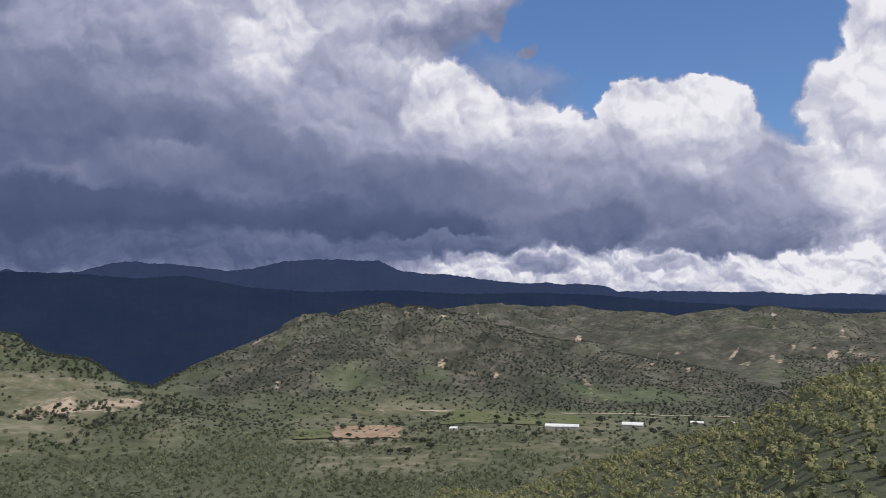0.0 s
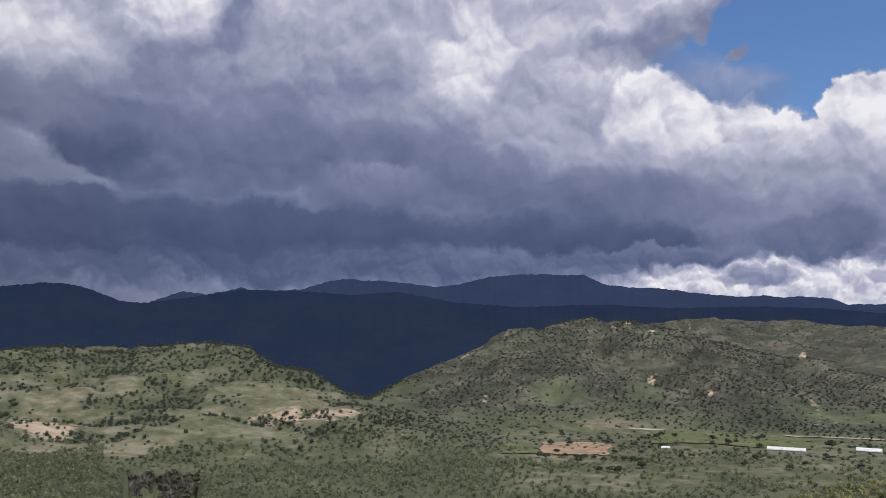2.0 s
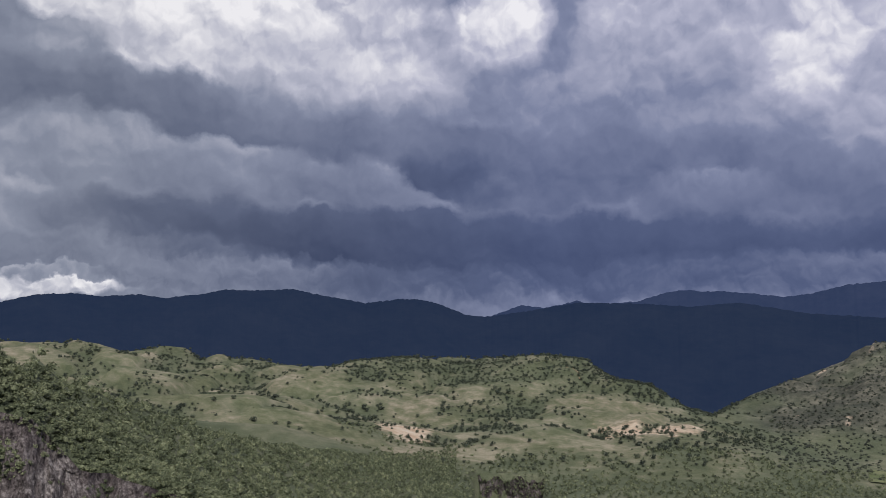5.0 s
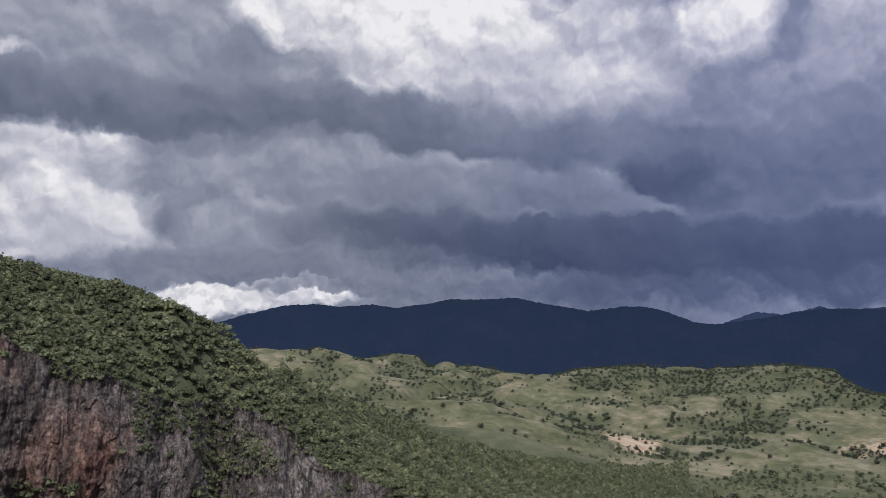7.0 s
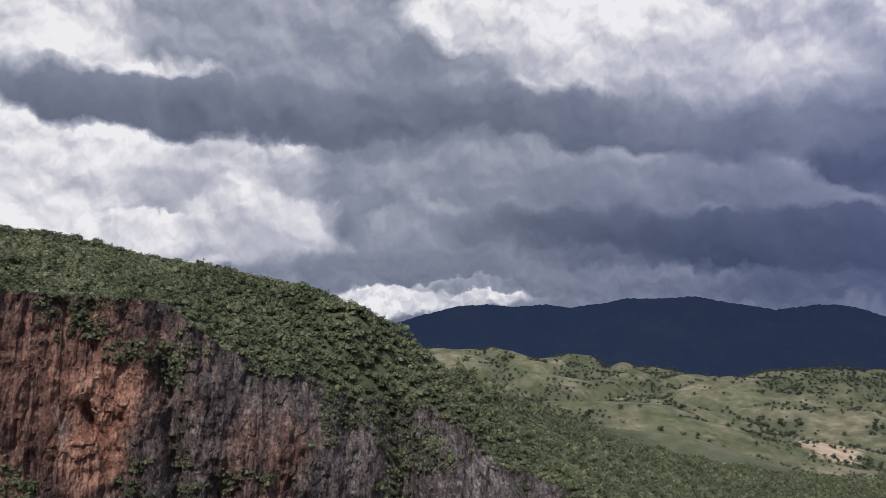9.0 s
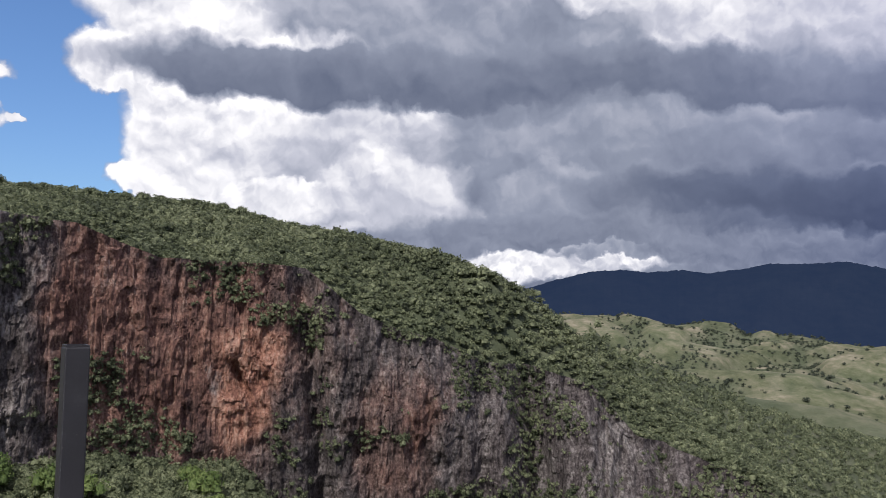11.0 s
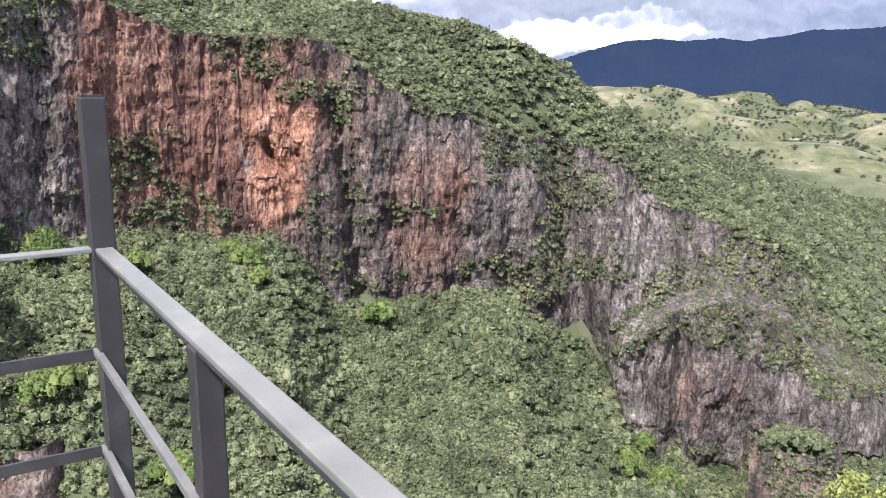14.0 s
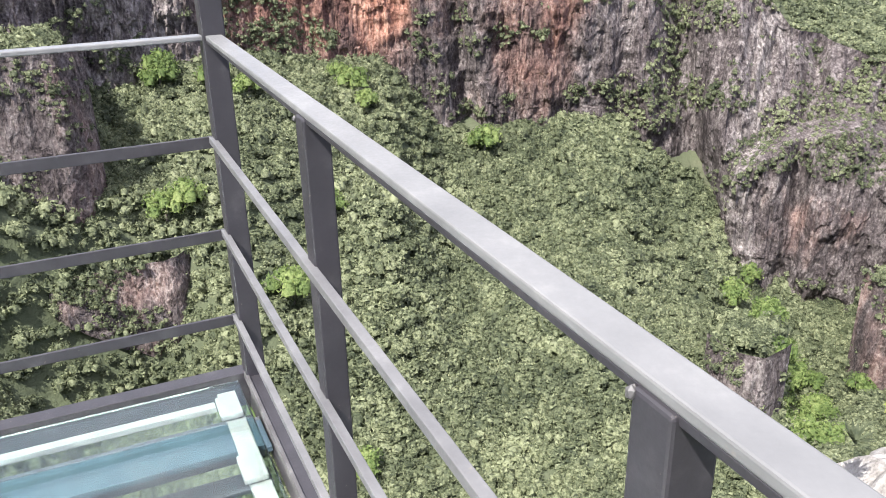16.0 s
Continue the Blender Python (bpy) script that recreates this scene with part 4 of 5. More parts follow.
p, rng = sown(36, 72, 300, 900, 5.0, 2, lambda x, y, h, r: r < np.interp(h, [36, 38, 44, 49, 54, 60, 66, 72], [900, 870, 720, 570, 470, 400, 330, 300]))
size = rng.uniform(4.2, 7.5, len(p))
scatter("shoulder_woods", LOW_TREES, p, size, size * rng.uniform(0.7, 0.95, len(p)), LEAF, "unbroken green woods on the plateau shoulder", "woods", 0.15, 2)
p, rng = sown(-34, 44, 420, 930, 6.8, 3, lambda x, y, h, r: wood_share(x, y, h, r) * np.where((h > 36) & (r < 800), 0, 1))
size = rng.uniform(3.5, 8.0, len(p))
scatter("plain_woods", LOW_TREES, p, size, size * rng.uniform(0.6, 0.9, len(p)), LEAF, "low scrub woods spread over the valley floor", "woods", 0.15, 3)
p, rng = sown(-34, 66, 900, 2650, 8.8, 4, lambda x, y, h, r: wood_share(x, y, h, r) ** 1.2 * np.where(r > 1900, 0.3, 1.0) * np.where(((h + 3 * fbm(x / 110, y / 110, 3, 91) > 17) & (r < 1650)) | ((r > np.interp(h, [-22, -16, -8, 0, 7, 13.5, 18.6], [1350, 1500, 1650, 1760, 1620, 1450, 1250]) + 70) & (r < 2150) & (h > -22)), 0, 1))
size = rng.uniform(4.5, 10.0, len(p))
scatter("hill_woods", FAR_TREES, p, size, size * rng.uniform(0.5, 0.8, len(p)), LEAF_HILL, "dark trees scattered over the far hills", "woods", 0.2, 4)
p, rng = sown(-32, 6, 45, 330, 2.8, 5)
size = rng.uniform(1.5, 3.6, len(p))
scatter("hillside_scrub", LOW_TREES, p, size, size * rng.uniform(0.6, 0.95, len(p)), LEAF_DRY, "mixed green and rusty scrub on the near hillside", "scrub", 0.15, 5)

# bushes that cling to the cliffs
rng = np.random.RandomState(8)
p = []
for rows in LEDGES:
    ok = rows[rng.uniform(0, 1, len(rows)) < np.clip(1.6 * rows[:, 3] - 0.95, 0, 0.9) * (0.3 if len(rows) > 9000 else 0.6)]
    p.append(ok[:, :3])
p = np.concatenate(p)
size = rng.triangular(0.7, 1.4, 3.4, len(p)) * np.where(np.hypot(p[:, 0], p[:, 1]) > 500, 1.8, 1.0)
scatter("cliff_bushes", LOW_TREES, p, size, size * rng.uniform(0.7, 1.1, len(p)), LEAF, "green bushes clinging to ledges of the cliffs", "bushes", 0.4, 8)
p, rng = sown(13, 66, 830, 1600, 7.6, 6, lambda x, y, h, r: wood_share(x, y, h, r) * np.where((h < 44) & (r < 915), 0.3, 1) * (h + 3 * fbm(x / 110, y / 110, 3, 91) > 16.5) * np.where((h < 22) & (r > 1100), 0.25, 1))
size = rng.triangular(3.5, 6.0, 12.0, len(p))
scatter("pasture_trees", LOW_TREES, p, size, size * rng.uniform(0.6, 0.95, len(p)), LEAF_FAR, "trees along the gullies of the grassy hills", "woods", 0.15, 6)


def steep(x, y, h, r):
    rise = np.hypot(land(x + 0.7, y) - land(x - 0.7, y), land(x, y + 0.7) - land(x, y - 0.7)) / 1.4
    return np.clip((rise - 0.7) * 1.5, 0, 1) * (((r < foot_of(h) - 2) | (h < 45)) & (r < 262))


p, rng = sown(43, 116, 100, 270, 1.35, 9, steep)
size = rng.uniform(1.8, 3.6, len(p))
scatter("ledge_bushes", LOW_TREES, p, size, size * rng.uniform(0.7, 1.0, len(p)), LEAF, "bushes on the steep banks between the rock steps", "bushes", 0.35, 9)


# ---------------------------------------------------------------- the lookout
def box_bm(bm, m, sx, sy, sz, bevel=0.0):
    """A box from its base centre, in the pose m."""
    made = bmesh.ops.create_cube(bm, size=1, matrix=m @ Matrix.Translation((0, 0, sz / 2)) @ Matrix.Diagonal((sx, sy, sz, 1)))
    if bevel:
        edges = {e for v in made["verts"] for e in v.link_edges}
        bmesh.ops.bevel(bm, geom=list(edges), offset=bevel, segments=2, affect="EDGES", profile=0.5)


def part(name, bm, mat, parent=None, label=""):
    me = bpy.data.meshes.new(name)
    bm.to_mesh(me)
    bm.free()
    me.materials.append(mat)
    ob = new(name, me)
    if parent is not None:
        ob.parent = parent
    if label:
        ob["label"] = label
    return ob


def steel_material(name, dark, mid, worn, rough):
    mat, g = material(name)
    pos = g.node("ShaderNodeNewGeometry").outputs["Position"]
    n, f = g.noise(pos, 9, 8, 0.65), g.noise(pos, 130, 4, 0.6)
    col = g.ramp(n, [(0.35, dark), (0.58, mid), (0.72, worn)])
    chips = g.m("MULTIPLY", g.m("SUBTRACT", g.noise(pos, 45, 5, 0.7), 0.66), 14.0, clamp=True)
    col = g.mix(g.m("MULTIPLY", chips, 0.6), col, (0.2, 0.17, 0.14))
    finish(g, col, g.m("MULTIPLY_ADD", f, 0.25, rough), 0.0, bump=f, amount=0.15, distance=0.002)
    return mat


# Posts darkened for shade; rail top and bars lightened for sky sheen and sun.
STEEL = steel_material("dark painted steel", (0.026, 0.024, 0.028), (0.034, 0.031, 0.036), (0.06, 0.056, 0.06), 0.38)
SHEENSTEEL = steel_material("rail top lightened for sky sheen", (0.135, 0.134, 0.134), (0.165, 0.163, 0.162), (0.21, 0.206, 0.2), 0.38)
LITSTEEL = steel_material("worn bar lightened for sun", (0.1, 0.098, 0.1), (0.14, 0.137, 0.138), (0.19, 0.185, 0.183), 0.36)
WELD = steel_material("weld bead", (0.06, 0.055, 0.055), (0.1, 0.095, 0.095), (0.18, 0.17, 0.16), 0.4)
PALE = steel_material("pale painted beam", (0.14, 0.125, 0.125), (0.19, 0.17, 0.165), (0.25, 0.225, 0.21), 0.45)
# The sky's reflection is tinted into the beam's blue grey.
BLUISH = steel_material("blue grey beam tinted for reflected sky", (0.02, 0.032, 0.045), (0.026, 0.042, 0.058), (0.04, 0.06, 0.08), 0.4)


def glass_material():
    mat, g = material("green laminated glass")
    p = g.node("ShaderNodeBsdfPrincipled", in_Base_Color=(0.72, 0.9, 0.88, 1.0), in_Roughness=0.02)
    p.inputs["IOR"].default_value = 1.5
    p.inputs["Transmission Weight"].default_value = 1.0
    g.node("ShaderNodeOutputMaterial", in_Surface=p.outputs[0])
    return mat


GLASS = glass_material()
CORNER = Vector((-2.524, -0.369, 0))
ALONG = Vector((0.958, 0.287, 0)).normalized()
ACROSS = Vector((0.287, -0.958, 0)).normalized()
TURN = math.degrees(math.atan2(ALONG.y, ALONG.x))
UP = Vector((0, 0, 1))
RAILS = (1.13, 0.828, 0.526, 0.224)


def on_deck(a, c, z=0.0):
    """A place by its way along and across the lookout from the corner."""
    return CORNER + ALONG * a + ACROSS * c + UP * z


def deck_pose(a, c, z=0.0):
    return Matrix.Translation(on_deck(a, c, z)) @ pose(0, 0, 0, 0, 0, TURN)


def bar(name, parent, a0, c0, a1, c1, z, w, h, mat=STEEL, bevel=0.002, label=""):
    """A straight bar whose top is at z."""
    p, q = on_deck(a0, c0), on_deck(a1, c1)
    d = q - p
    bm = bmesh.new()
    box_bm(bm, Matrix.Translation((p + q) / 2 + UP * (z - h)) @ pose(0, 0, 0, 0, 0, math.degrees(math.atan2(d.y, d.x))), d.length, w, h, bevel)
    return part(name, bm, mat, parent, label)


def weld(parent, a, c, z, size):
    rng = random.Random(int(a * 991 + z * 77))
    bm = bmesh.new()
    for i in range(5):
        m = deck_pose(a + rng.uniform(-1, 1) * size * 0.3, c + (i - 2) * size * 0.45, z + rng.uniform(-1, 1) * size * 0.3)
        bmesh.ops.create_icosphere(bm, subdivisions=1, radius=size * rng.uniform(0.35, 0.6), matrix=m)
    part("weld", bm, WELD, parent, "rough grey weld bead")


def seam(parent, a, z, seed):
    """A rough, drooping run of weld between a post's head and the rail."""
    rng = random.Random(seed)
    bm = bmesh.new()
    for i in range(16):
        droop = rng.uniform(0, 0.009) * (1 if i % 3 else 1.8)
        m = deck_pose(a + rng.uniform(-0.003, 0.003), -0.05 + i * 0.0034, z - droop) @ Matrix.Diagonal((1, 1, rng.uniform(0.8, 1.7), 1))
        bmesh.ops.create_icosphere(bm, subdivisions=1, radius=rng.uniform(0.003, 0.0055), matrix=m)
    part("weld", bm, WELD, parent, "rough drooping grey weld seam")


def tube_post(a, c, width, tall):
    """A hollow square post with rounded corners, open at the top."""
    bm = bmesh.new()
    box_bm(bm, deck_pose(a, c), width, width, tall, 0.004)
    return bm


railing = tagged(new("railing"), "dark painted steel railing round the glass lookout", "railing")
bm = tube_post(0.03, -0.03, 0.066, 1.55)
corner_post = part("corner_post", bm, STEEL, railing)
bm = bmesh.new()
for da, dc, sx, sy in ((0.03, -0.058, 0.06, 0.006), (0.03, -0.002, 0.06, 0.006), (0.002, -0.03, 0.006, 0.05), (0.058, -0.03, 0.006, 0.05)):
    box_bm(bm, deck_pose(da, dc, 1.55), sx, sy, 0.006)
part("rim", bm, STEEL, corner_post)
for i in range(1, 5):
    part("post", tube_post(1.030 * i + 0.027, -0.026, 0.052, 1.118), STEEL, railing)
    seam(railing, 1.030 * i, 1.113, 30 + i)
for i in range(1, 3):
    part("post", tube_post(0.03, 1.9 * i, 0.05, 1.118), STEEL, railing)
bar("handrail", railing, -0.01, -0.0295, 4.3, -0.0295, 1.132, 0.047, 0.014, SHEENSTEEL, 0.003, "flat worn top rail lightened for sky sheen")
bar("handrail", railing, 0.03, -0.004, 0.03, 4.2, 1.131, 0.05, 0.014, SHEENSTEEL, 0.003, "flat worn top rail lightened for sky sheen")
weld(railing, 0.055, -0.01, 1.13, 0.008)
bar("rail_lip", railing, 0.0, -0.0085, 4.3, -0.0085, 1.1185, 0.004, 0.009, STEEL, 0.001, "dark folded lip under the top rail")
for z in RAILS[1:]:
    # Only the lengthwise bars get the lighter tone, for their sunlit tops.
    bar("crossbar", railing, 0.0, 0.005, 4.3, 0.005, z, 0.02, 0.02, LITSTEEL)
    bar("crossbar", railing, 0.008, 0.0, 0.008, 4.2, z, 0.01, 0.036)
    for k in range(0, 5):
        weld(railing, 1.030 * k + 0.0, 0.008, z - 0.006, 0.005)

# the glass floor on its steel frame
deck = tagged(new("glass_floor"), "green tinted glass floor panels on a dark steel frame", "floor")
bar("edge_angle", deck, -0.03, -0.03, 4.3, -0.03, 0.01, 0.05, 0.14)
bar("edge_angle", deck, 0.0, -0.005, 0.0, 4.2, 0.009, 0.06, 0.14)
bar("edge_lip", deck, 0.03, 0.0, 4.3, 0.0, 0.018, 0.012, 0.03, WELD)
bar("pale_ledge", deck, 0.04, 0.075, 4.3, 0.075, -0.055, 0.06, 0.02, PALE, label="pale painted ledge under the glass")
bar("pale_ledge", deck, 0.095, 0.12, 0.095, 4.2, -0.058, 0.035, 0.02, PALE, label="pale painted ledge under the glass")
for a in (0.29, 1.3, 2.3, 3.3):
    bar("beam", deck, a, 0.0, a, 4.2, -0.062, 0.17, 0.02, BLUISH, label="beam under the glass, tinted blue grey for reflected sky")
    bar("web", deck, a - 0.08, 0.0, a - 0.08, 4.2, -0.06, 0.018, 0.16)
    bar("flange", deck, a, 0.0, a, 4.2, -0.242, 0.09, 0.016)
for i in range(12):
    bar("spacer", deck, 0.1 + 0.34 * i, 0.085, 0.22 + 0.34 * i, 0.085, -0.03, 0.07, 0.02, PALE, 0.004)
for i in range(4):
    for k in range(3):
        bm = bmesh.new()
        box_bm(bm, deck_pose(0.045 + 0.5 + 1.02 * i, 0.03 + 0.66 + 1.34 * k, -0.026), 1.0, 1.32, 0.024, 0.003)
        pane = part("glass_pane", bm, GLASS, deck)
        pane.visible_shadow = False
for a, c in ((3.2, 0.1), (3.2, 4.0), (1.6, 4.0)):
    bar("support", deck, a - 0.07, c, a + 0.07, c, -0.15, 0.14, 12.0)


# ---------------------------------------------------------------- single trees
def limb(bm, a, b, ra, rb, sides=6, bends=3, wander=0.08, seed=0):
    """A tapered, slightly crooked branch from a to b."""
    rng = random.Random(seed)
    a, b = Vector(a), Vector(b)
    d = (b - a).normalized()
    u = d.orthogonal().normalized()
    w = d.cross(u)
    rings = []
    for i in range(bends + 1):
        t = i / bends
        c = a.lerp(b, t) + (u * rng.uniform(-1, 1) + w * rng.uniform(-1, 1)) * wander * (b - a).length * (0 < i < bends)
        r = ra + (rb - ra) * t
        rings.append([bm.verts.new(c + (u * math.cos(q * 6.2832 / sides) + w * math.sin(q * 6.2832 / sides)) * r) for q in range(sides)])
    for p, q in zip(rings, rings[1:]):
        for i in range(sides):
            bm.faces.new((p[i], p[(i + 1) % sides], q[(i + 1) % sides], q[i]))
    bm.faces.new(rings[-1])


def tree_kind(seed, leaves, leaf, mat, label, group, spread=1.0, tall=1.0):
    """A tree of about 1 m: trunk, limbs and crown; copied at its true size."""
    rng = random.Random(seed)
    ob = tagged(new("tree"), label, "tree", group)
    bm = bmesh.new()
    limb(bm, (0, 0, -0.12), (0.02, 0.01, 0.42 * tall), 0.035, 0.022, 7, 4, 0.05, seed)
    part("trunk", bm, BARK, ob)
    bm = bmesh.new()
    for i in range(5):
        q = i * 1.2566 + rng.uniform(-0.4, 0.4)
        limb(bm, (0.02, 0.01, (0.28 + 0.03 * i) * tall), (math.cos(q) * 0.3 * spread, math.sin(q) * 0.3 * spread, rng.uniform(0.5, 0.72) * tall), 0.016, 0.006, 5, 3, 0.12, seed + i)
    part("limbs", bm, BARK, ob)
    v, f = crown_model(seed, leaves, leaf, 10)
    v = v[:-6] * [spread, spread, tall] + [0, 0, 0.13]
    f = f[:-6]
    me = mesh_from("crown", v, f, mat)
    crown = new("crown", me)
    crown.parent = ob
    return ob


def stand(kinds, places, sizes, seed=0):
    """Plants copies of the kinds at heading, distance; the first ones move into place themselves."""
    rng = random.Random(seed)
    for i, ((h, r), size) in enumerate(zip(places, sizes)):
        x, y = spot(h, r)
        z = float(land(np.array([x]), np.array([y]))[0])
        ob = kinds[i % len(kinds)]
        m = pose(float(x), float(y), z - 0.03 * size, 0, 0, rng.uniform(0, 360))
        if i < len(kinds):
            ob.matrix_basis = m
            ob.scale = (size, size, size * rng.uniform(0.85, 1.1))
        else:
            c = copy_thing(ob, m)
            c.scale = (size, size, size * rng.uniform(0.85, 1.1))


rng = random.Random(3)
kinds = [tree_kind(100 + i, 520, 0.04, LEAF_FRESH, "bright green broadleaf tree above the canyon woods", "bright trees in the canyon", 1.05, 1.1) for i in range(3)]
places = [(rng.uniform(52, 59), rng.uniform(135, 188)) for i in range(22)] + [(88.5, 192), (87.8, 186), (89.5, 196), (79.5, 200), (60.5, 205), (61.5, 190)]
places += [(rng.uniform(84, 104), rng.uniform(95, 190)) for i in range(12)]
stand(kinds, places, [rng.uniform(6, 9.5) for p in places], 1)
kinds = [tree_kind(120 + i, 400, 0.042, LEAF, "dark green tree on the skyline of the plateau", "trees on the plateau crest", 1.0, 1.0) for i in range(3)]
places = [(104 - 32 * rng.random() ** 1.8, 0) for i in range(24)]
places = [(h, float(crest_of(h)) + rng.uniform(-8, 3)) for h, r in places]
stand(kinds, places, [rng.uniform(3, 5.2) for p in places], 2)
kinds = [tree_kind(140 + i, 150, 0.085, LEAF_FAR, "round dark tree standing alone in the valley fields", "field trees", 1.1, 0.9) for i in range(3)]
places = [(7.6 - 0.62 * i + rng.uniform(-0.15, 0.15), 856 + rng.uniform(-8, 8)) for i in range(12)]
places += [(rng.uniform(-17, 8), rng.uniform(780, 1080)) for i in range(60)] + [(-10.6, 1010)]
stand(kinds, places, [rng.uniform(5, 9) for p in places[:-1]] + [13], 3)


# ---------------------------------------------------------------- the valley floor
def field_material(name, stops):
    mat, g = material(name)
    pos = g.node("ShaderNodeNewGeometry").outputs["Position"]
    n = g.m("MULTIPLY_ADD", g.noise(pos, 0.05, 7, 0.65), 0.6, g.m("MULTIPLY", g.noise(g.mapped(pos, rot=35, size=(14, 1, 1)), 0.5, 3), 0.4))
    finish(g, g.ramp(n, stops), 0.95, bump=n, amount=0.5, distance=0.4, spec=0.1)
    return mat


EARTH = field_material("ploughed earth", [(0.38, (0.24, 0.165, 0.115)), (0.5, (0.31, 0.22, 0.155)), (0.62, (0.38, 0.29, 0.21))])
MEADOW = field_material("mown meadow", [(0.38, (0.09, 0.11, 0.05)), (0.5, (0.115, 0.132, 0.064)), (0.62, (0.16, 0.16, 0.09))])
TRACK = field_material("dirt track", [(0.38, (0.3, 0.25, 0.18)), (0.6, (0.42, 0.37, 0.29))])


def patch_of_land(name, h0, h1, r0, r1, mat, label, ragged=2.0, lift=1.1):
    """A field laid over the ground, with uneven borders."""
    u, v = np.meshgrid(np.linspace(0, 1, 40), np.linspace(0, 1, 26))
    wob = ragged * 0.05
    h = h0 + (h1 - h0) * (u + wob * fbm(v * 3 + 5, u * 0 + h0, 3, 2) * (1 - np.abs(2 * u - 1) * 0))
    r = r0 + (r1 - r0) * (v + wob * fbm(u * 3, v * 0 + r0, 3, 4) + 0.12 * np.sin(u * 2.6) * (v > 0.5))
    x, y = spot(h, r)
    z = land(x, y) + lift
    me = mesh_from(name, np.stack([x, y, z], -1).reshape(-1, 3), grid_faces(26, 40)[:, ::-1], mat)
    tagged(new(name, me), label, "field", kind="structure")


patch_of_land("field_1", 3.0, 7.5, 880, 965, EARTH, "bare reddish ploughed field in the valley")
patch_of_land("field_2", -9.5, 0.2, 985, 1075, MEADOW, "flat pale green meadow in the valley")
patch_of_land("field_3", 7.6, 10.2, 880, 950, MEADOW, "green strip beside the ploughed field")
patch_of_land("track_1", -19, -8, 1095, 1103, TRACK, "pale dirt track across the valley", 0.6, 0.9)
patch_of_land("track_2", -8, 1.5, 1078, 1084, TRACK, "pale dirt track across the valley", 0.6, 0.9)


def roof_material():
    mat, g = material("white plastic sheeting")
    pos = g.node("ShaderNodeNewGeometry").outputs["Position"]
    n = g.noise(pos, 0.3, 5, 0.6)
    finish(g, g.ramp(n, [(0.35, (0.62, 0.63, 0.62)), (0.65, (0.8, 0.8, 0.78))]), 0.5)
    return mat


SHEET = roof_material()
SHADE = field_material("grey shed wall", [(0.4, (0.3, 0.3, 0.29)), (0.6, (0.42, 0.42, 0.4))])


def greenhouse(heading, r, length, width, height, bays, label):
    """A long tunnel shed: walls, arched bays of white sheeting and end frames."""
    x, y = spot(heading, r)
    z = float(land(np.array([x]), np.array([y]))[0])
    ob = tagged(new("greenhouse"), label, "greenhouse", "white sheds in the valley")
    bm = bmesh.new()
    box_bm(bm, pose(0, 0, -1.0), length, width, height * 0.55 + 1.0)
    part("wall", bm, SHADE, ob)
    bay = length / bays
    for i in range(bays):
        bm = bmesh.new()
        x0 = -length / 2 + i * bay
        rings = []
        for x1 in (x0 + 0.06, x0 + bay - 0.06):
            rings.append([bm.verts.new((x1, math.cos(q) * width * 0.53, height * 0.52 + math.sin(q) * height * 0.48)) for q in np.linspace(0, math.pi, 11)])
        for j in range(10):
            bm.faces.new((rings[0][j], rings[0][j + 1], rings[1][j + 1], rings[1][j]))
        for ring in rings:
            bm.faces.new(ring)
        part("roof_bay", bm, SHEET, ob)
    bm = bmesh.new()
    box_bm(bm, pose(-length / 2 - 0.1, 0, 0), 0.2, width * 0.3, height * 0.5)
    part("door", bm, BARK, ob)
    ob.matrix_basis = pose(float(x), float(y), z + 0.2, 0, 0, heading - 4)


greenhouse(-8.05, 962, 38, 12, 5.2, 12, "long white plastic greenhouse in the valley fields")
greenhouse(-12.7, 985, 24, 14, 5.4, 8, "short white plastic greenhouse in the valley fields")
greenhouse(-16.8, 1020, 15, 8, 4.0, 5, "small white shed beside the dirt track")
greenhouse(-0.7, 935, 9, 7, 3.6, 3, "small pale hut at the meadow's edge")
greenhouse(-18.9, 1042, 17, 4, 2.4, 5, "low pale shed beside the dirt track")


# ---------------------------------------------------------------- our own edge of the canyon
def crag(name, heading, r, top, foot, wide, label, seed):
    """A pale rock tower: blocky, cracked, broader towards its foot."""
    cx, cy = spot(heading, r)
    rows, cols = 54, 60
    v, u = np.meshgrid(np.concatenate([np.linspace(0, 0.25, 30), np.linspace(0.28, 1, 24)]), np.arange(cols) / cols, indexing="ij")
    z = top + (foot - top) * v
    a = u * 2 * np.pi
    grow = np.clip(v / 0.03, 0, 1) ** 0.5
    rad = wide * grow * (1 + 2.0 * v)
    nx, ny = np.cos(a) * 3, np.sin(a) * 3
    block = np.floor(4 * value_noise(nx * 2.2 + 5, ny * 2.2 + z * 0.9, seed)) / 4
    rad = rad * (1 + 0.16 * fbm(nx + 3, ny + z * 0.3, 4, seed) + 0.2 * (block - 0.5) + 0.05 * fbm(nx * 4, ny * 4 + z * 2, 3, seed + 5))
    x, y = cx + rad * np.cos(a), cy + rad * np.sin(a)
    z = z + 0.5 * fbm(x * 0.8, y * 0.8, 3, seed + 9) * (v < 0.2)
    me = mesh_from(name, np.stack([x, y, z], -1).reshape(-1, 3), grid_faces(rows, cols, close=True)[:, ::-1], PALE_ROCK, smooth=False)
    return tagged(new(name, me), label, "rock", kind="structure")


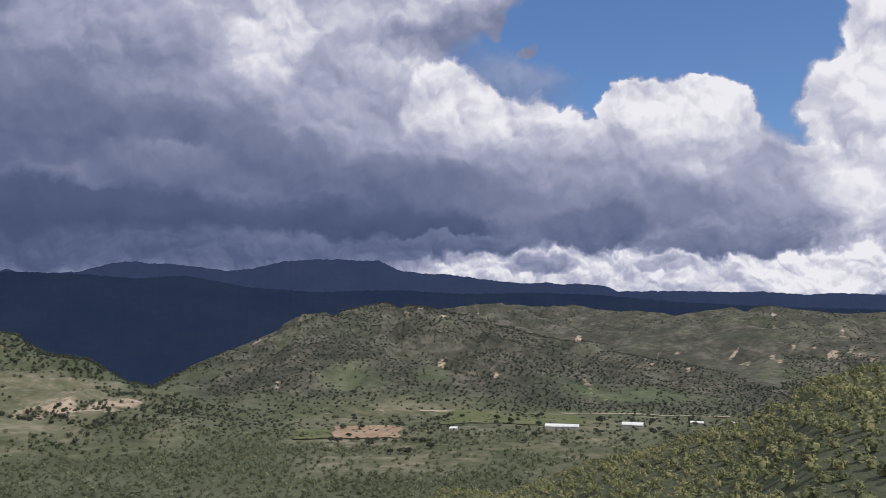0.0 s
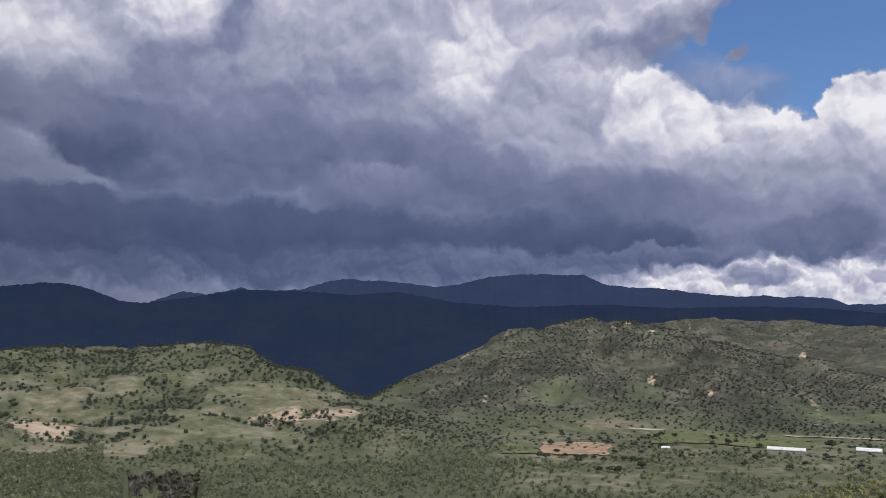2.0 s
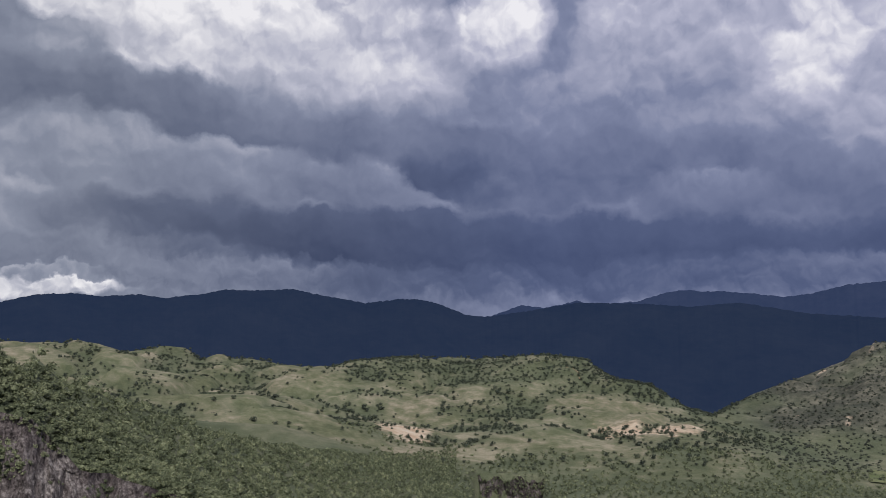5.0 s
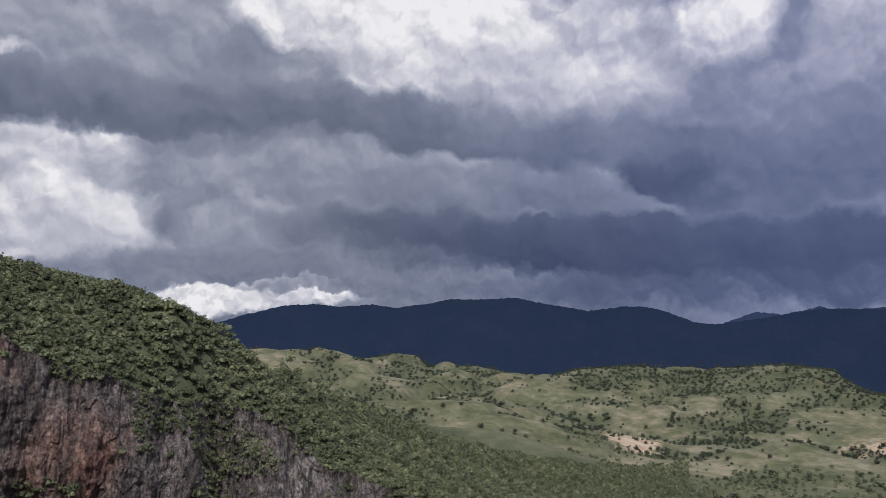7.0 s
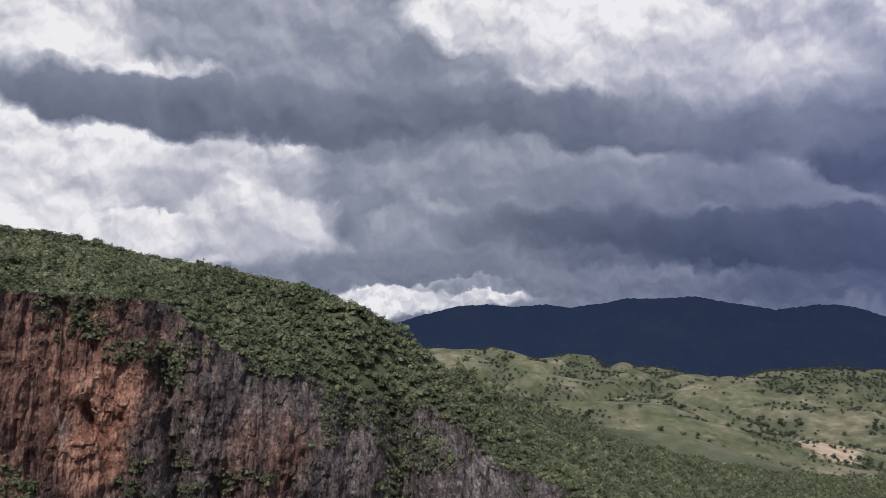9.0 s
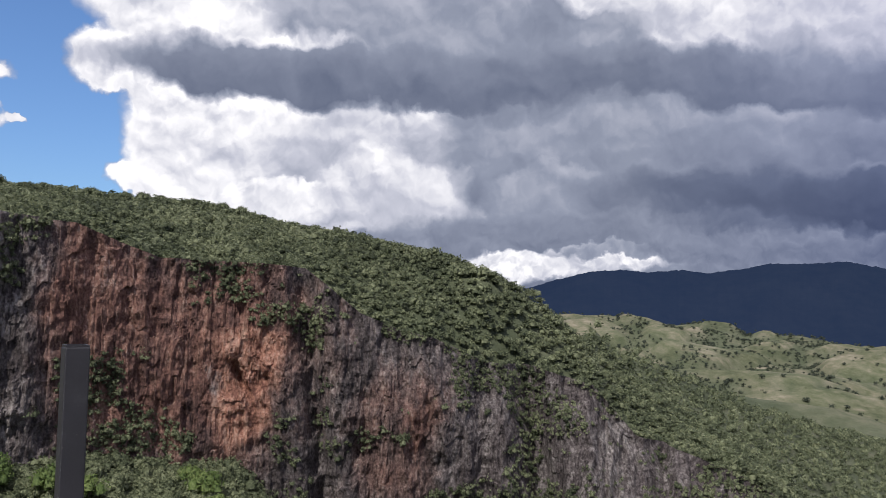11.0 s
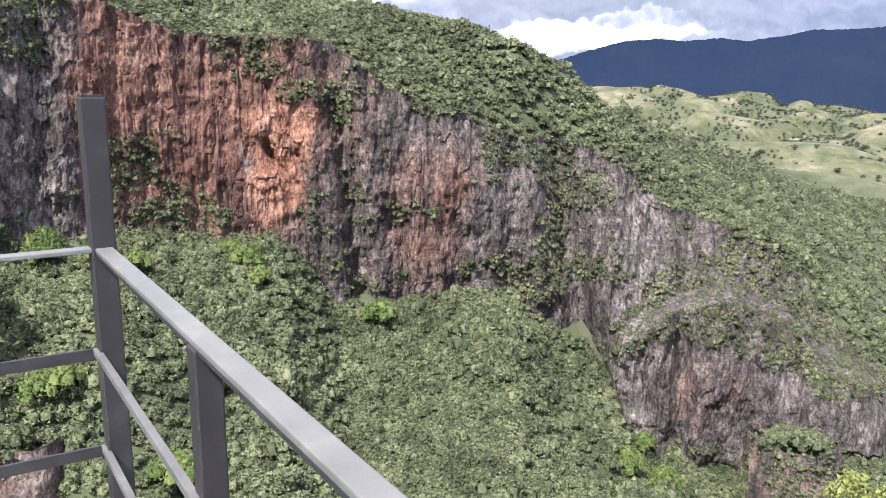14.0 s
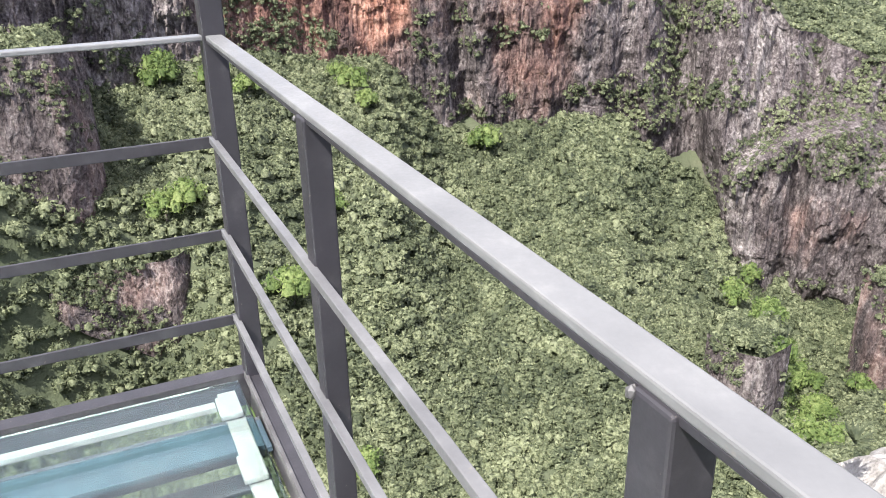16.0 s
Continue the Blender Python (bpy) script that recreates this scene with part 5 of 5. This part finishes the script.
def pale_rock_material():
    mat, g = material("pale limestone")
    pos = g.node("ShaderNodeNewGeometry").outputs["Position"]
    n, f = g.noise(pos, 0.9, 8, 0.65), g.noise(pos, 7, 6, 0.7)
    col = g.ramp(g.m("MULTIPLY_ADD", n, 0.6, g.m("MULTIPLY", f, 0.4)), [(0.34, (0.12, 0.11, 0.10)), (0.46, (0.33, 0.305, 0.285)), (0.6, (0.5, 0.475, 0.45))])
    finish(g, col, 0.9, bump=g.m("ADD", n, f), amount=0.9, distance=0.15, spec=0.2)
    return mat


PALE_ROCK = pale_rock_material()
crag("rock_1", 47.4, 20, -11.2, -62, 1.9, "pale weathered limestone crag on the canyon edge", 4)


LEAF_LIGHT = foliage("pale yellow green leaves", (0.16, 0.19, 0.05), (0.27, 0.31, 0.09), (0.4, 0.42, 0.17), 0.8)


def near_tree():
    """The light green tree that grows from the crag, with pale crooked limbs."""
    x, y = spot(44.0, 22.5)
    base = Vector((float(x), float(y), -14.3))
    ob = tagged(new("tree"), "yellow-green tree with pale crooked limbs beside the crag", "tree")
    bm = bmesh.new()
    limb(bm, (0, 0, -1.5), (0.2, 0.1, 2.2), 0.16, 0.11, 8, 5, 0.05, 5)
    part("trunk", bm, BARK, ob)
    rng = np.random.RandomState(12)
    tips = []
    for i in range(11):
        bm = bmesh.new()
        q = i * 2.4
        out = rng.uniform(0.5, 1.6)
        tip = (math.cos(q) * out, math.sin(q) * out, rng.uniform(2.4, 5.0))
        limb(bm, (0.15, 0.08, rng.uniform(1.0, 2.1)), tip, 0.07, 0.02, 6, 4, 0.1, 30 + i)
        for k in range(3):
            t2 = Vector(tip) + Vector(rng.normal(0, 0.5, 3))
            limb(bm, tip, t2, 0.022, 0.008, 4, 2, 0.1, 60 + 3 * i + k)
            tips.append(t2)
        part("limb", bm, BARK, ob)
    n = 5200
    c = np.array(tips)[rng.randint(0, len(tips), n)]
    d = rng.normal(0, 1, (n, 3))
    p = c + d / np.linalg.norm(d, axis=1)[:, None] * (rng.uniform(0, 1, n) ** 0.5 * 0.42)[:, None]
    nn = rng.normal(0, 1, (n, 3)) + [0, 0, 0.8]
    nn /= np.linalg.norm(nn, axis=1)[:, None]
    u = np.cross(nn, rng.normal(0, 1, (n, 3)))
    u /= np.linalg.norm(u, axis=1)[:, None]
    w = np.cross(nn, u)
    s = rng.uniform(0.06, 0.12, (n, 1))
    quad = np.stack([p - u * s, p - w * s * 0.45, p + u * s, p + w * s * 0.45], 1).reshape(-1, 3)
    crown = new("crown", mesh_from("crown", quad, np.arange(n * 4).reshape(-1, 4), LEAF_LIGHT, smooth=False))
    crown.parent = ob
    ob.matrix_basis = Matrix.Translation(base)


near_tree()


def agave(heading, r, z, size, seed):
    """A rosette of stiff pointed leaves."""
    x, y = spot(heading, r)
    ob = tagged(new("agave"), "grey green agave rosette on the pale crag", "plant")
    rng = random.Random(seed)
    for i in range(18):
        bm = bmesh.new()
        q, rise = i * 2.4, rng.uniform(0.15, 1.2)
        d = Vector((math.cos(q) * math.cos(rise), math.sin(q) * math.cos(rise), math.sin(rise)))
        side = d.cross(UP).normalized()
        up = side.cross(d)
        rows = []
        for t, w in ((0, 0.05), (0.35, 0.065), (0.7, 0.04), (1, 0.004)):
            c = d * t * size
            rows.append([bm.verts.new(c - side * w * size * 1.6), bm.verts.new(c - up * w * size * 0.8), bm.verts.new(c + side * w * size * 1.6)])
        for p0, p1 in zip(rows, rows[1:]):
            for j in range(2):
                bm.faces.new((p0[j], p0[j + 1], p1[j + 1], p1[j]))
            bm.faces.new((p0[2], p0[0], p1[0], p1[2]))
        part("leaf", bm, LEAF, ob)
    ob.matrix_basis = Matrix.Translation((float(x), float(y), z))


agave(51.9, 18.4, -10.3, 0.5, 1)
